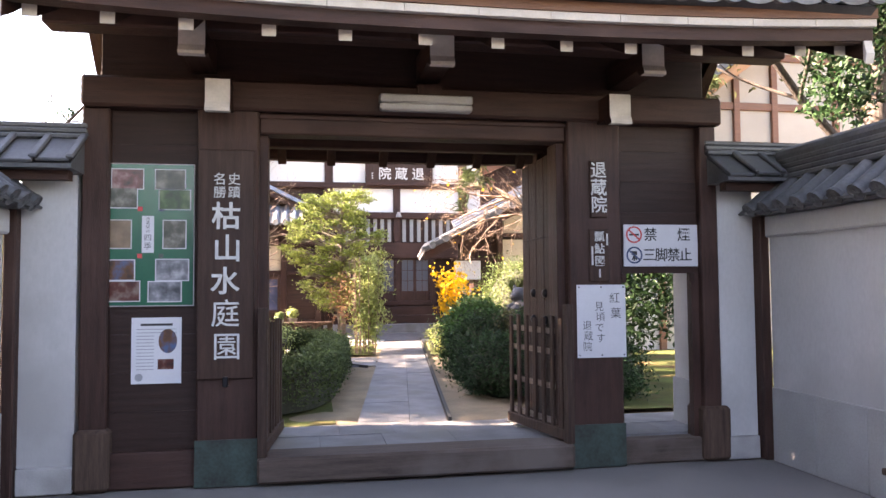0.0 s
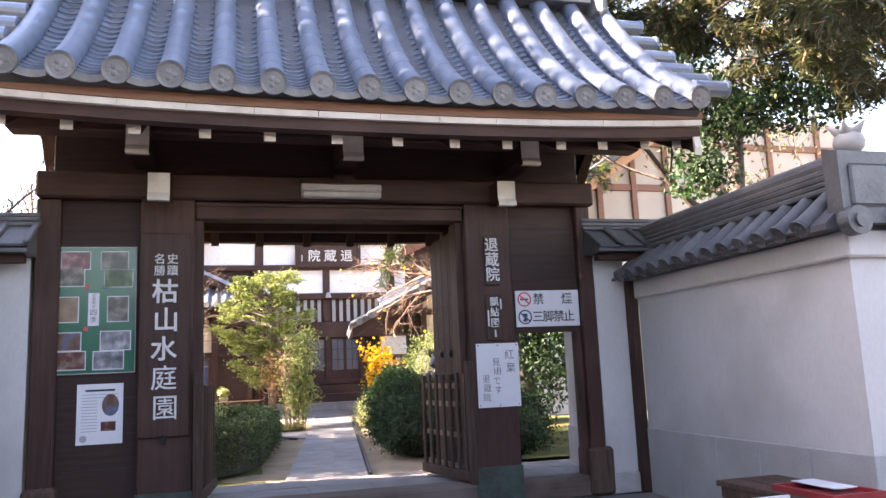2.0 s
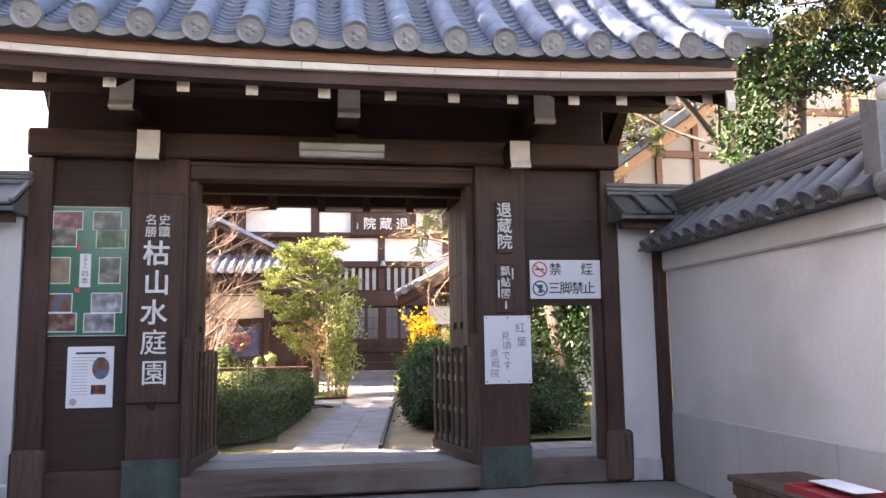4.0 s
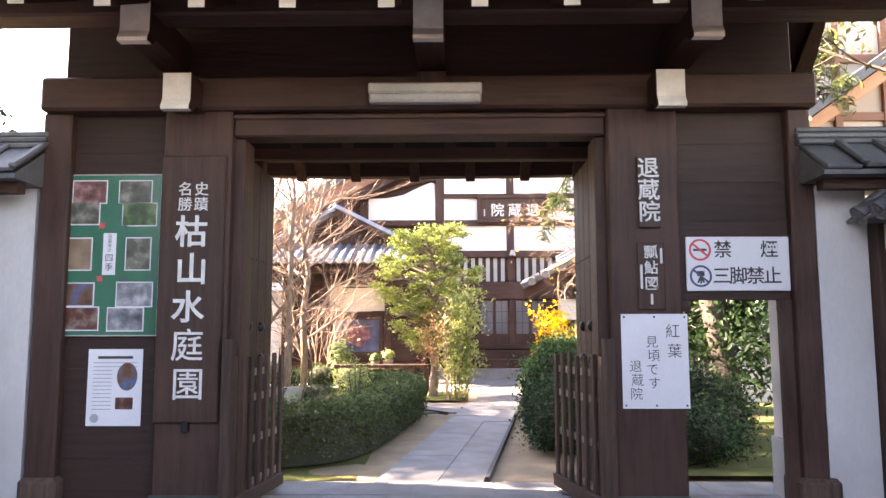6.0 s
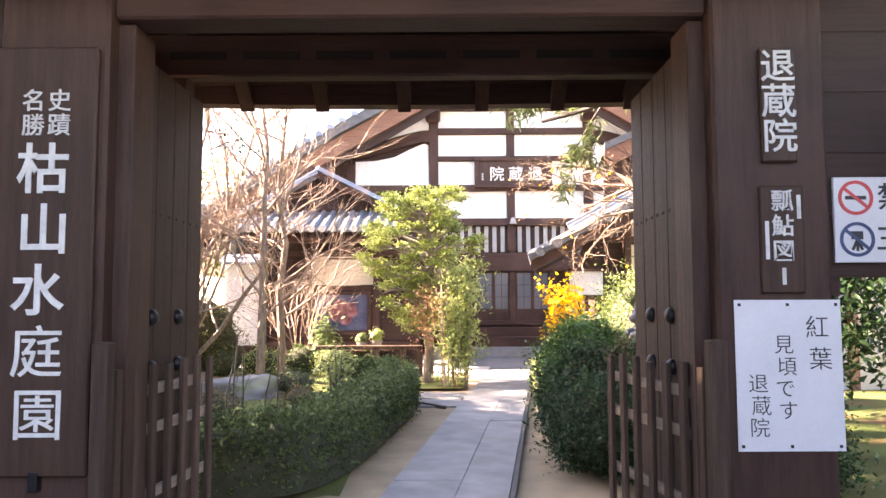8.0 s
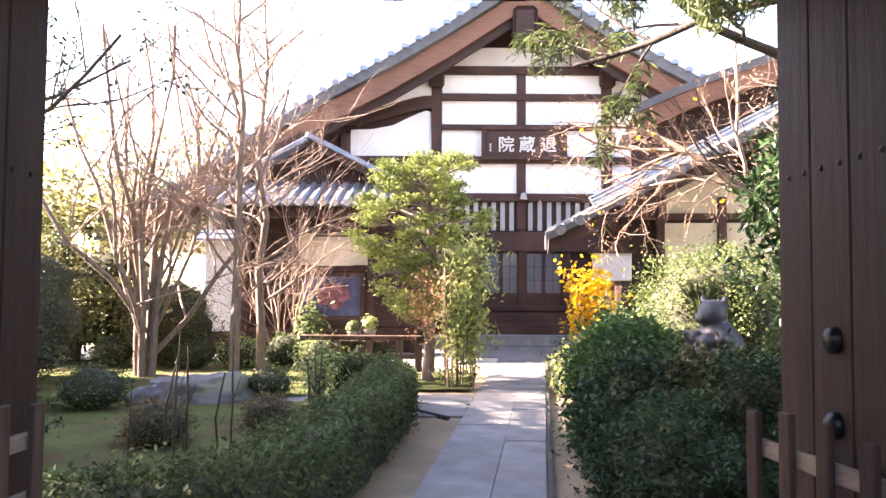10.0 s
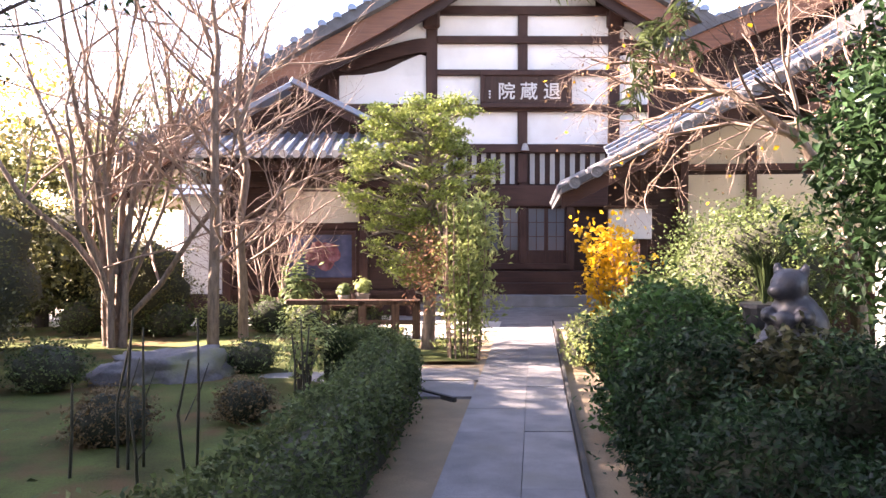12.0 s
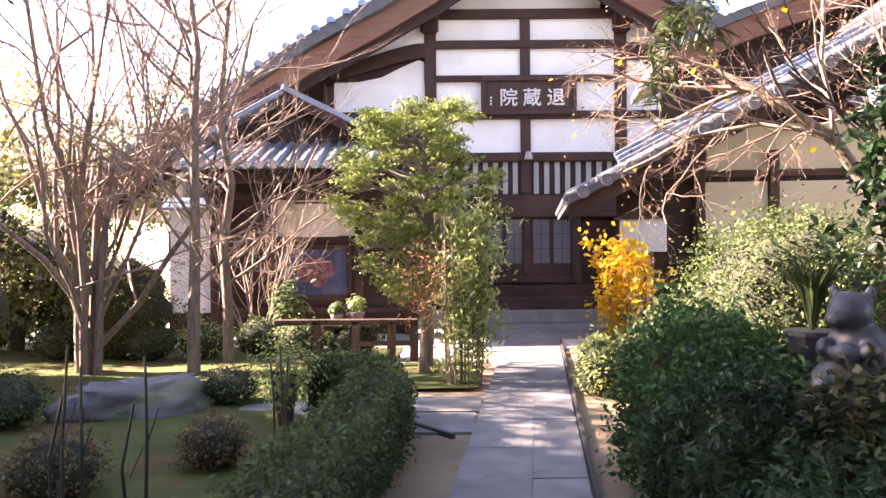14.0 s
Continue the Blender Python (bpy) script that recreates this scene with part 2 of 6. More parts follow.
# two unseen walls, added only to keep sun and sky light off the gate front
tagged(part("wall_street_west", boxed(-7.0, -6.7, -12.6, -3.4, 0.0, 3.2), wood_board), "unseen dark boarded wall, added to shade the street", "wall", kind="structure")
far_wall = tagged(part("wall_south", boxed(-16, 16, -12.9, -12.6, 0.0, 3.4), wood_board), "unseen dark boarded wall, added to cut sky light on the gate", "wall", kind="structure")


# ---- the gate ----
gate = thing("temple_gate", (0, 0, 0), "dark weathered wooden temple gate with a curved tiled roof", "gate")
for s, xa, xb in ((-1, -1.76, -1.29), (1, 1.29, 1.77)):
    post = part("post", boxed(xa, xb, -0.1, 0.3, 0.0, 2.97, bevel=0.015), wood_up, gate)
    part("foot_plate", boxed(xa - 0.006, xb + 0.006, -0.108, 0.306, 0.0, 0.36), green_patina, post, "greened metal foot plate")
    xo = -2.62 if s < 0 else 2.53
    post = part("side_post", boxed(xo, xo + (0.2 if s < 0 else 0.16), -0.08, 0.18, 0.0, 2.95, bevel=0.012), wood_up, gate)
    part("foot_stone", boxed(xo - 0.03, xo + 0.23, -0.12, 0.22, 0.0, 0.47, bevel=0.03), wood_grey, post, "weathered greyish foot of the post")
# hidden boards, added to stop light showing through the gaps
part("backing_board", boxed(-2.42, -1.76, 0.05, 0.075, 0.1, 2.95), wood_board, gate)
part("backing_board", boxed(1.77, 2.53, 0.05, 0.075, 1.64, 2.95), wood_board, gate)
for i in range(9):
    z = 0.28 + i * 0.3
    part("board", boxed(-2.42, -1.76, 0.0, 0.05, z + 0.001, z + 0.3, bevel=0.0015), wood_board, gate)
part("sill", boxed(-2.42, -1.76, -0.06, 0.12, 0.0, 0.28, bevel=0.01), wood_along, gate)
for i in range(5):
    z = 1.64 + i * 0.27
    part("board", boxed(1.77, 2.53, 0.0, 0.05, z + 0.001, z + 0.27, bevel=0.0015), wood_board, gate)
part("wicket_sill", boxed(1.77, 2.53, -0.06, 0.12, 0.0, 0.2, bevel=0.01), wood_sill, gate)
for x in (1.79, 2.47):
    bm = bmesh.new()
    prism(bm, [(0.0, 1.64), (0.0, 1.56), (0.05, 1.56), (0.05, 1.64)], x - 0.02, x + 0.06)
    part("wicket_corner", bm, wood_along, gate)
part("wicket_jamb", boxed(2.46, 2.53, -0.01, 0.07, 0.2, 1.64), wood_up, gate)
beam = part("crossbeam", boxed(-2.62, 2.72, -0.15, 0.27, 2.95, 3.19, bevel=0.02), wood_along, gate)
part("lintel", boxed(-1.29, 1.29, -0.06, 0.14, 2.78, 2.95, bevel=0.012), wood_along, gate)
rear = part("rear_lintel", boxed(-1.9, 1.9, 1.18, 1.3, 2.9, 3.16, bevel=0.012), wood_along, gate)
for i in range(7):
    # dark plates on the beam face, painted shade for its slotted openings
    part("slot_shade_plate", boxed(-1.5 + i * 0.44, -1.16 + i * 0.44, 1.172, 1.181, 3.0, 3.05), dark_slot, rear)
for x in (-1.52, 1.42):
    part("rear_post", boxed(x, x + 0.12, 1.2, 1.34, 0.0, 3.3, bevel=0.01), wood_up, gate)
part("lintel_moulding", boxed(-1.29, 1.29, -0.08, -0.06, 2.9, 2.93, bevel=0.005), wood_along, gate)
for x in (-1.3, 1.22):
    part("jamb", boxed(x, x + 0.08, 0.0, 0.24, 0.22, 2.78, bevel=0.006), wood_up, gate)
part("threshold", boxed(-1.29, 1.29, -0.2, 0.16, 0.02, 0.22, bevel=0.02), wood_sill, gate, "worn greyish threshold beam")


def nose(x, y0, y1, z0, z1, w, name):
    """A beam that ends in a white-limed nose with a flared lower lip."""
    bm = bmesh.new()
    prism(bm, [(y1, z0 + 0.05), (y1, z1), (y0, z1), (y0, z0 + 0.07), (y0 - 0.015, z0 + 0.045), (y0 - 0.03, z0 + 0.02), (y0 - 0.03, z0), (y0 + 0.05, z0), (y0 + 0.1, z0 + 0.05)], x - w / 2, x + w / 2)
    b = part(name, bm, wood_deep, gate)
    bm = bmesh.new()
    e = 0.004
    prism(bm, [(y0 + 0.002, z1 - 0.002), (y0 - e, z1 - 0.002), (y0 - e, z0 + 0.07), (y0 - 0.015 - e, z0 + 0.045), (y0 - 0.03 - e, z0 + 0.02), (y0 - 0.03 - e, z0 - e), (y0 + 0.03, z0 - e), (y0 + 0.03, z0 - 0.0005), (y0 - 0.0305, z0 - 0.0005), (y0 - 0.0305, z0 + 0.02), (y0 - 0.0155, z0 + 0.045), (y0 - 0.0005, z0 + 0.07)], x - w / 2 + 0.003, x + w / 2 - 0.003)
    part("white_end", bm, white_paint, b, "white-limed beam end")


for x in (-1.58, 1.66):
    nose(x, -0.38, -0.1, 2.88, 3.13, 0.19, "bracket_beam")
for x in (-1.72, 0.09, 1.79):
    nose(x, -0.74, 0.9, 3.2, 3.46, 0.19, "arm_beam")
    if abs(x) > 1:
        bm = bmesh.new()
        prism(bm, [(0.9, 2.72), (0.9, 3.2), (1.3, 2.98), (1.5, 2.86), (1.5, 2.68), (1.42, 2.62), (1.3, 2.7)], x - 0.09, x + 0.09)
        b = part("rear_bracket", bm, wood_deep, gate)
        part("white_end", boxed(x - 0.088, x + 0.088, 1.5, 1.506, 2.69, 2.855), white_paint, b, "white-limed beam end")
    if abs(x) < 1:
        part("strut", boxed(x - 0.1, x + 0.1, -0.17, 0.1, 3.02, 3.2), wood_up, gate)
part("purlin", boxed(-2.74, 3.0, -0.68, -0.46, 3.4, 3.6, bevel=0.015), wood_along, gate)
part("purlin", boxed(-2.74, 3.0, 0.86, 1.08, 3.3, 3.5, bevel=0.015), wood_along, gate)
part("wall_beam", boxed(-2.5, 2.6, -0.04, 0.2, 3.19, 3.75, bevel=0.01), wood_board, gate)

# roof: a concave slope, lifted a little towards the gable ends
RIDGE_Y, RIDGE_Z, EAVE_Y, EAVE_Z = 0.2, 5.3, -1.58, 3.5


def slope(u):
    """Height and way along the front slope, u from 0 at the eave to 1 at the ridge."""
    return EAVE_Y + u * (RIDGE_Y - EAVE_Y), EAVE_Z + (RIDGE_Z - EAVE_Z) * (0.62 * u + 0.38 * u * u)


def lift(x):
    return 0.085 * (abs(x - 0.1) / 3.1) ** 2.4


for side in (-1, 1):
    for x in (-2.62, -2.16, -1.68, -1.16, -0.66, -0.12, 0.39, 0.89, 1.37, 1.88, 2.29, 2.72, 3.05):
        bm = bmesh.new()
        if side < 0:
            ya, za, yb, zb = -1.25, 3.235, 0.2, 3.93
        else:
            ya, za, yb, zb = 1.68, 2.86, 0.2, 3.93
        d = 0.055
        prism(bm, [(ya, za - d), (ya, za + d), (yb, zb + d), (yb, zb - d)], x - 0.043, x + 0.043)
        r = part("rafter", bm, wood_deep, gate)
        r.location.z = lift(x)
        if side < 0:
            part("white_end", boxed(x - 0.045, x + 0.045, ya - 0.006, ya, za - d, za + d), white_paint, r, "white-limed rafter end")


def eave_strip(name, y0, y1, z0, z1, mat, xa=-2.78, xb=3.2, n=24, label=""):
    bm = bmesh.new()
    xs = np.linspace(xa, xb, n)
    rings = []
    for x in xs:
        l = lift(x)
        rings.append([bm.verts.new((x, y, z + l)) for y, z in ((y0, z0), (y1, z0), (y1, z1), (y0, z1))])
    for a, b in zip(rings, rings[1:]):
        for k in range(4):
            bm.faces.new((a[k], b[k], b[(k + 1) % 4], a[(k + 1) % 4]))
    bm.faces.new(rings[0][::-1])
    bm.faces.new(rings[-1])
    bmesh.ops.recalc_face_normals(bm, faces=bm.faces)
    return part(name, bm, mat, gate, label)


eave_strip("eave_board", -1.42, -1.3, 3.24, 3.33, wood_along)
for i in range(12):
    xa = -2.78 + i * 0.4985
    eave_strip("white_fascia", -1.465, -1.4, 3.332, 3.385, white_paint, xa, xa + 0.4945, 4, "white-limed eave fascia")
eave_strip("tile_batten", -1.48, -1.3, 3.387, 3.46, brown_wood)
eave_strip("eave_board", 1.7, 1.82, 2.86, 3.0, wood_along)
# roof boarding over the rafters, front and back
for ya, za, yb, zb in ((-1.4, 3.3, 0.2, 4.03), (1.8, 2.93, 0.2, 4.03)):
    bm = bmesh.new()
    prism(bm, [(ya, za), (ya, za + 0.03), (yb, zb + 0.03), (yb, zb)], -2.72, 3.12)
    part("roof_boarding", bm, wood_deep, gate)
# curved bargeboards with white front ends
for x in (-2.76, 3.16):
    for ya, za, sgn in ((-1.4, 3.3, -1), (1.8, 2.95, 1)):
        bm = bmesh.new()
        pts = []
        for k in range(9):
            u = k / 8
            y = ya + (0.2 - ya) * u
            z = za + (4.5 - za) * (0.6 * u + 0.4 * u * u)
            pts.append((y, z))
        prism(bm, [(y, z + 0.12) for y, z in pts] + [(y, z - 0.12) for y, z in pts[::-1]], x - 0.03, x + 0.03)
        b = part("bargeboard", bm, wood_deep, gate)
        if sgn < 0:
            bm = bmesh.new()
            prism(bm, [(-1.404, 3.42), (-1.42, 3.3), (-1.44, 3.22), (-1.42, 3.15), (-1.404, 3.18)], x - 0.034, x + 0.034)
            part("white_end", bm, white_paint, b, "white-limed bargeboard end")

# ---- gate: roof tiles, doors, fences, writing ----
def roll_mesh(r, length, seg=8):
    """A half-round cover tile along local y, its lower lip a little wider."""
    bm = bmesh.new()
    rings = []
    for y, k in ((0, 1.0), (0.03, 1.0), (0.034, 0.975), (length, 0.975)):
        rings.append([bm.verts.new((k * r * math.cos(a), y, k * r * math.sin(a))) for a in np.linspace(-0.25, math.pi + 0.25, seg + 1)])
    for a, b in zip(rings, rings[1:]):
        for i in range(seg):
            bm.faces.new((a[i], a[i + 1], b[i + 1], b[i]))
    bm.faces.new([bm.verts.new(v.co) for v in rings[0][::-1]])
    bmesh.ops.recalc_face_normals(bm, faces=bm.faces)
    me = bm_mesh("roll_tile", bm)
    me.polygons.foreach_set("use_smooth", [True] * (len(me.polygons) - 1) + [False])
    return me


def pan_mesh(w, length, sag=0.035, seg=5, thick=0.02):
    bm = bmesh.new()
    top = [[bm.verts.new((x * w, y, -sag * (1 - (2 * x) ** 2) + 0.0)) for x in np.linspace(-0.5, 0.5, seg + 1)] for y in (0, length)]
    low = [bm.verts.new((v.co.x, 0.0, v.co.z - thick)) for v in top[0]]
    for i in range(seg):
        bm.faces.new((top[0][i], top[0][i + 1], top[1][i + 1], top[1][i]))
        bm.faces.new((low[i], low[i + 1], top[0][i + 1], top[0][i]))
    return bm_mesh("pan_tile", bm)


def disc_mesh(r, depth):
    """The round eave tile: a rim, a sunk field and a whirl of three commas."""
    bm = bmesh.new()
    m = pose(0, -depth / 2, 0, 90, 0, 0)
    cyl(bm, r, depth, 20, m)
    front = min((f for f in bm.faces if len(f.verts) == 20), key=lambda f: f.calc_center_median().y)
    bmesh.ops.inset_region(bm, faces=[front], thickness=r * 0.22, depth=0)
    bmesh.ops.translate(bm, vec=(0, 0.012, 0), verts=list(front.verts))
    for k in range(3):
        a = k * 2.094
        bmesh.ops.create_icosphere(bm, subdivisions=1, radius=r * 0.24, matrix=Matrix.Translation((r * 0.3 * math.cos(a), -depth + 0.012, r * 0.3 * math.sin(a))) @ Matrix.Diagonal((1, 0.35, 1, 1)))
    return bm_mesh("eave_disc", bm)


STEP = 0.375
N_ROLL, N_PAN = 16, 15
roof = thing("gate_roof", (0.1, RIDGE_Y, RIDGE_Z), "curved roof of smoked grey-blue tiles on the temple gate", "roof")


def on_roof(u, step=0.01):
    y, z = slope(u)
    y2, z2 = slope(u + step)
    return y, z, math.degrees(math.atan2(z2 - z, y2 - y))


def set_piece(name, me, mat, parent, x, y, z, rx, rz=0):
    ob = part(name, me, mat)
    ob.parent = parent
    ob.matrix_local = Matrix.Translation(parent.location).inverted() @ pose(x, y, z, rx, 0, rz)
    return ob


n_course, n_lap = 8, 22
roll_me, pan_me, disc_me = roll_mesh(0.1, 0.345, 12), pan_mesh(STEP - 0.07, 0.15, 0.06, 8, 0.026), disc_mesh(0.1, 0.05)
for k in range(N_ROLL):
    x = -2.52 + k * STEP
    for c in range(n_course):
        y, z, a = on_roof(c / n_course, 1 / n_course)
        set_piece("roll_tile", roll_me, tile, roof, x, y, z + lift(x) * (1 - c / n_course) + 0.07, a)
    set_piece("eave_disc", disc_me, tile_end, roof, x, EAVE_Y + 0.005, EAVE_Z + lift(x) + 0.055, 12)
lip_me = pan_mesh(STEP - 0.06, 0.06, 0.05, 6, 0.05)
for k in range(N_PAN):
    x = -2.52 + (k + 0.5) * STEP
    for c in range(n_lap):
        y, z, a = on_roof(c / n_lap)
        set_piece("pan_tile", pan_me, tile_pan, roof, x, y, z + lift(x) * (1 - c / n_lap) + 0.085, a - 9)
    set_piece("eave_pan", lip_me, tile_end, roof, x, EAVE_Y - 0.02, EAVE_Z + lift(x) + 0.045, 10)
# bed of the roof under the tiles, front slope and plain back slope
bm = bmesh.new()
fr = [slope(u) for u in np.linspace(0.02, 1, 9)]
prism(bm, [(y, z) for y, z in fr] + [(0.2 + (0.2 - y) * 0.95, z) for y, z in fr[::-1]] + [(1.85, 3.05), (0.2, 4.15), (-1.45, 3.47)], -2.7, 3.14)
b = part("roof_bed", bm, tile_mat)
b.parent = roof
b.matrix_local = Matrix.Translation(roof.location).inverted()
# ridge: laid flat tiles, a cover roll and end tiles
for i in range(5):
    b = part("ridge_course", boxed(-2.45, 2.95, 0.2 - 0.2 + i * 0.02, 0.2 + 0.2 - i * 0.02, RIDGE_Z + 0.02 + i * 0.075, RIDGE_Z + 0.085 + i * 0.075, bevel=0.008), tile_end, roof)
    b.matrix_local = Matrix.Translation(roof.location).inverted()
bm = bmesh.new()
cyl(bm, 0.11, 5.4, 14, pose(0.25, 0.2, RIDGE_Z + 0.44, 0, 90, 0))
b = part("ridge_cap", bm, tile_end, roof)
b.matrix_local = Matrix.Translation(roof.location).inverted()
for x in (-2.55, 3.05):
    bm = bmesh.new()
    box(bm, x - 0.07, x + 0.07, -0.1, 0.5, RIDGE_Z - 0.15, RIDGE_Z + 0.5, bevel=0.05)
    cyl(bm, 0.13, 0.2, 16, pose(x, 0.2, RIDGE_Z + 0.55, 0, 90, 0))
    b = part("ridge_end_tile", bm, tile_end, roof)
    b.matrix_local = Matrix.Translation(roof.location).inverted()
# verge rolls that run out sideways at the gable ends
for side in (-1, 1):
    for c in range(6):
        y, z, a = on_roof(0.03 + c / 6.4)
        bm = bmesh.new()
        cyl(bm, 0.075, 0.34, 12, pose(0, 0, 0, 0, 90, 0))
        cyl(bm, 0.085, 0.03, 12, pose(side * 0.17, 0, 0, 0, 90, 0))
        set_piece("verge_tile", bm_mesh("verge_tile", bm), tile, roof, 3.3 if side > 0 else -2.78, y + 0.05, z + 0.15 + lift(3.2) * (1 - c / 6), 0)

# two tall door leaves, opened inwards
for s, x in ((-1, -1.36), (1, 1.26)):
    leaf = thing("gate_door", (x + 0.03, 0.26, 0.24), "tall dark plank gate door, standing open", "door", "leaves of the gate")
    for i in range(4):
        y = 0.26 + i * 0.235
        p = part("plank", boxed(-0.03, 0.03, y - 0.26 + 0.003, y - 0.26 + 0.232, 0.02, 2.5, bevel=0.005), wood_door_shaded, leaf)
    for z in (0.25, 1.2, 2.2):
        part("batten", boxed(0.03 * s, 0.075 * s, 0.0, 0.94, z, z + 0.1, bevel=0.006) if s > 0 else boxed(-0.075, -0.03, 0.0, 0.94, z, z + 0.1, bevel=0.006), wood_deep, leaf)
    for y in (0.2, 0.56):
        for z in (0.98, 1.23):
            bm = bmesh.new()
            bmesh.ops.create_uvsphere(bm, u_segments=12, v_segments=8, radius=0.042, matrix=Matrix.Translation((-0.035 * s, y, z)) @ Matrix.Diagonal((0.8, 1, 1, 1)))
            part("boss", bm, iron, leaf, "black iron boss", True)
    for y in range(8):
        for z in (0.86, 1.75):
            bm = bmesh.new()
            bmesh.ops.create_icosphere(bm, subdivisions=1, radius=0.011, matrix=Matrix.Translation((-0.03 * s, 0.08 + y * 0.11, z)))
            part("nail", bm, iron, leaf)

# low slatted gates in the opening
wood_gate = material("worn_gate_wood", (0.09, 0.055, 0.042), 0.7, (0.04, 0.024, 0.019), 4, UP, 0.4, 30, spread=0.2, gloss=0.2)
# rails paler than the slats: the light on them is put into the colour
rail_lit = material("lit_pale_rail", (0.3, 0.24, 0.2), 0.8, (0.16, 0.12, 0.1), 5, DEEP, 0.3, 30)
for s in (-1, 1):
    fx = 1.25 * s
    fg = thing("slatted_gate", (fx, -0.14, 0.24), "low weathered slatted wooden gate, swung open inwards", "gate", "low gates in the doorway")
    part("hanging_post", boxed(-0.035, 0.035, -0.05, 0.02, -0.02, 1.14, bevel=0.006), wood_gate, fg)
    for i in range(7):
        y = 0.1 + i * 0.16
        part("slat", boxed(-0.012, 0.012, y - 0.026, y + 0.026, 0.0, 1.02 + 0.012 * math.sin(i * 1.7), bevel=0.004), wood_gate, fg)
    for z in (0.12, 0.42, 0.72, 0.9):
        part("rail", boxed(0.013 if s > 0 else -0.034, 0.034 if s > 0 else -0.013, 0.02, 1.08, z - 0.026, z + 0.026, bevel=0.004), rail_lit, fg)
    part("bottom_rail", boxed(-0.03, 0.03, 0.02, 1.1, 0.0, 0.09, bevel=0.005), wood_gate, fg)
    fg.rotation_euler = (0, 0, radians(11 if s > 0 else -5.5))

# fluorescent lamp on the crossbeam
lamp = thing("tube_lamp", (0.05, -0.15, 3.0), "off-white fluorescent tube lamp, unlit, on the crossbeam", "lamp")
part("housing", boxed(-0.385, 0.385, -0.1, 0.0, 0.03, 0.1, bevel=0.012), lamp_white, lamp)
part("diffuser", boxed(-0.38, 0.38, -0.105, -0.01, -0.035, 0.028, bevel=0.015), lamp_white, lamp, "dull plastic diffuser")

# left sign: a long board with five large characters
sg = thing("long_sign_board", (-1.535, -0.1, 0.83), "long dark wooden sign board with white brush characters", "sign")
part("board", boxed(-0.218, 0.215, -0.035, 0.0, 0.0, 1.8, bevel=0.008), wood_sign, sg)
part("hook", boxed(-0.02, 0.02, -0.045, 0.0, -0.06, 0.02, bevel=0.004), iron, sg)
for i, ch in enumerate("枯山水庭園"):
    lettering("character", ch, 0.225, letter_white, sg, facing(0.0 + 0.01 * math.sin(i * 2), -0.037, 1.26 - i * 0.255), 0.0035 if i < 3 else 0.0008)
for col, chars in ((0.06, "史蹟"), (-0.05, "名勝")):
    for i, ch in enumerate(chars):
        lettering("small_character", ch, 0.1, letter_white, sg, facing(col, -0.037, 1.56 - i * 0.105), 0.0004)

# right post: two narrow boards and a sheet of paper
s2 = thing("name_board", (1.56, -0.1, 1.95), "narrow dark wooden name board with white characters", "sign", "boards on the right gate post")
part("board", boxed(-0.075, 0.075, -0.025, 0.0, 0.17, 0.66, bevel=0.006), wood_sign, s2)
for i, ch in enumerate("退蔵院"):
    lettering("character", ch, 0.15, letter_white, s2, facing(0, -0.027, 0.57 - i * 0.15), 0.0015)
s3 = thing("name_board", (1.56, -0.1, 1.55), "narrow dark board with worn white characters", "sign", "boards on the right gate post")
part("board", boxed(-0.09, 0.09, -0.02, 0.0, 0.02, 0.47, bevel=0.006), wood_sign, s3)
for i, ch in enumerate("瓢鮎図"):
    lettering("character", ch, 0.095, letter_white, s3, facing(0.0, -0.022, 0.4 - i * 0.105), 0.001)
for x, z, h in ((0.07, 0.38, 0.1), (-0.065, 0.24, 0.16), (0.0, 0.09, 0.07)):
    part("written_line", boxed(x - 0.008, x + 0.008, -0.0225, -0.019, z - h / 2, z + h / 2), letter_white, s3)
s4 = thing("paper_notice", (1.572, -0.104, 0.922), "white paper notice with black brush writing, pinned up", "notice")
part("sheet", boxed(-0.22, 0.22, -0.004, 0.0, 0.0, 0.62), paper_white, s4)
for x, chars, z0, st, sz in ((0.12, "紅葉", 0.5, 0.13, 0.1), (-0.02, "見頃です", 0.43, 0.09, 0.085), (-0.13, "退蔵院", 0.27, 0.09, 0.085)):
    for i, ch in enumerate(chars):
        lettering("character", ch, sz, ink, s4, facing(x + 0.01 * (i % 2), -0.0045, z0 - i * st), -0.0005, 0.001)
for x in (-0.2, 0.0, 0.2):
    for z in (0.02, 0.6):
        part("pin", boxed(x - 0.006, x + 0.006, -0.008, -0.004, z - 0.006, z + 0.006), iron, s4)

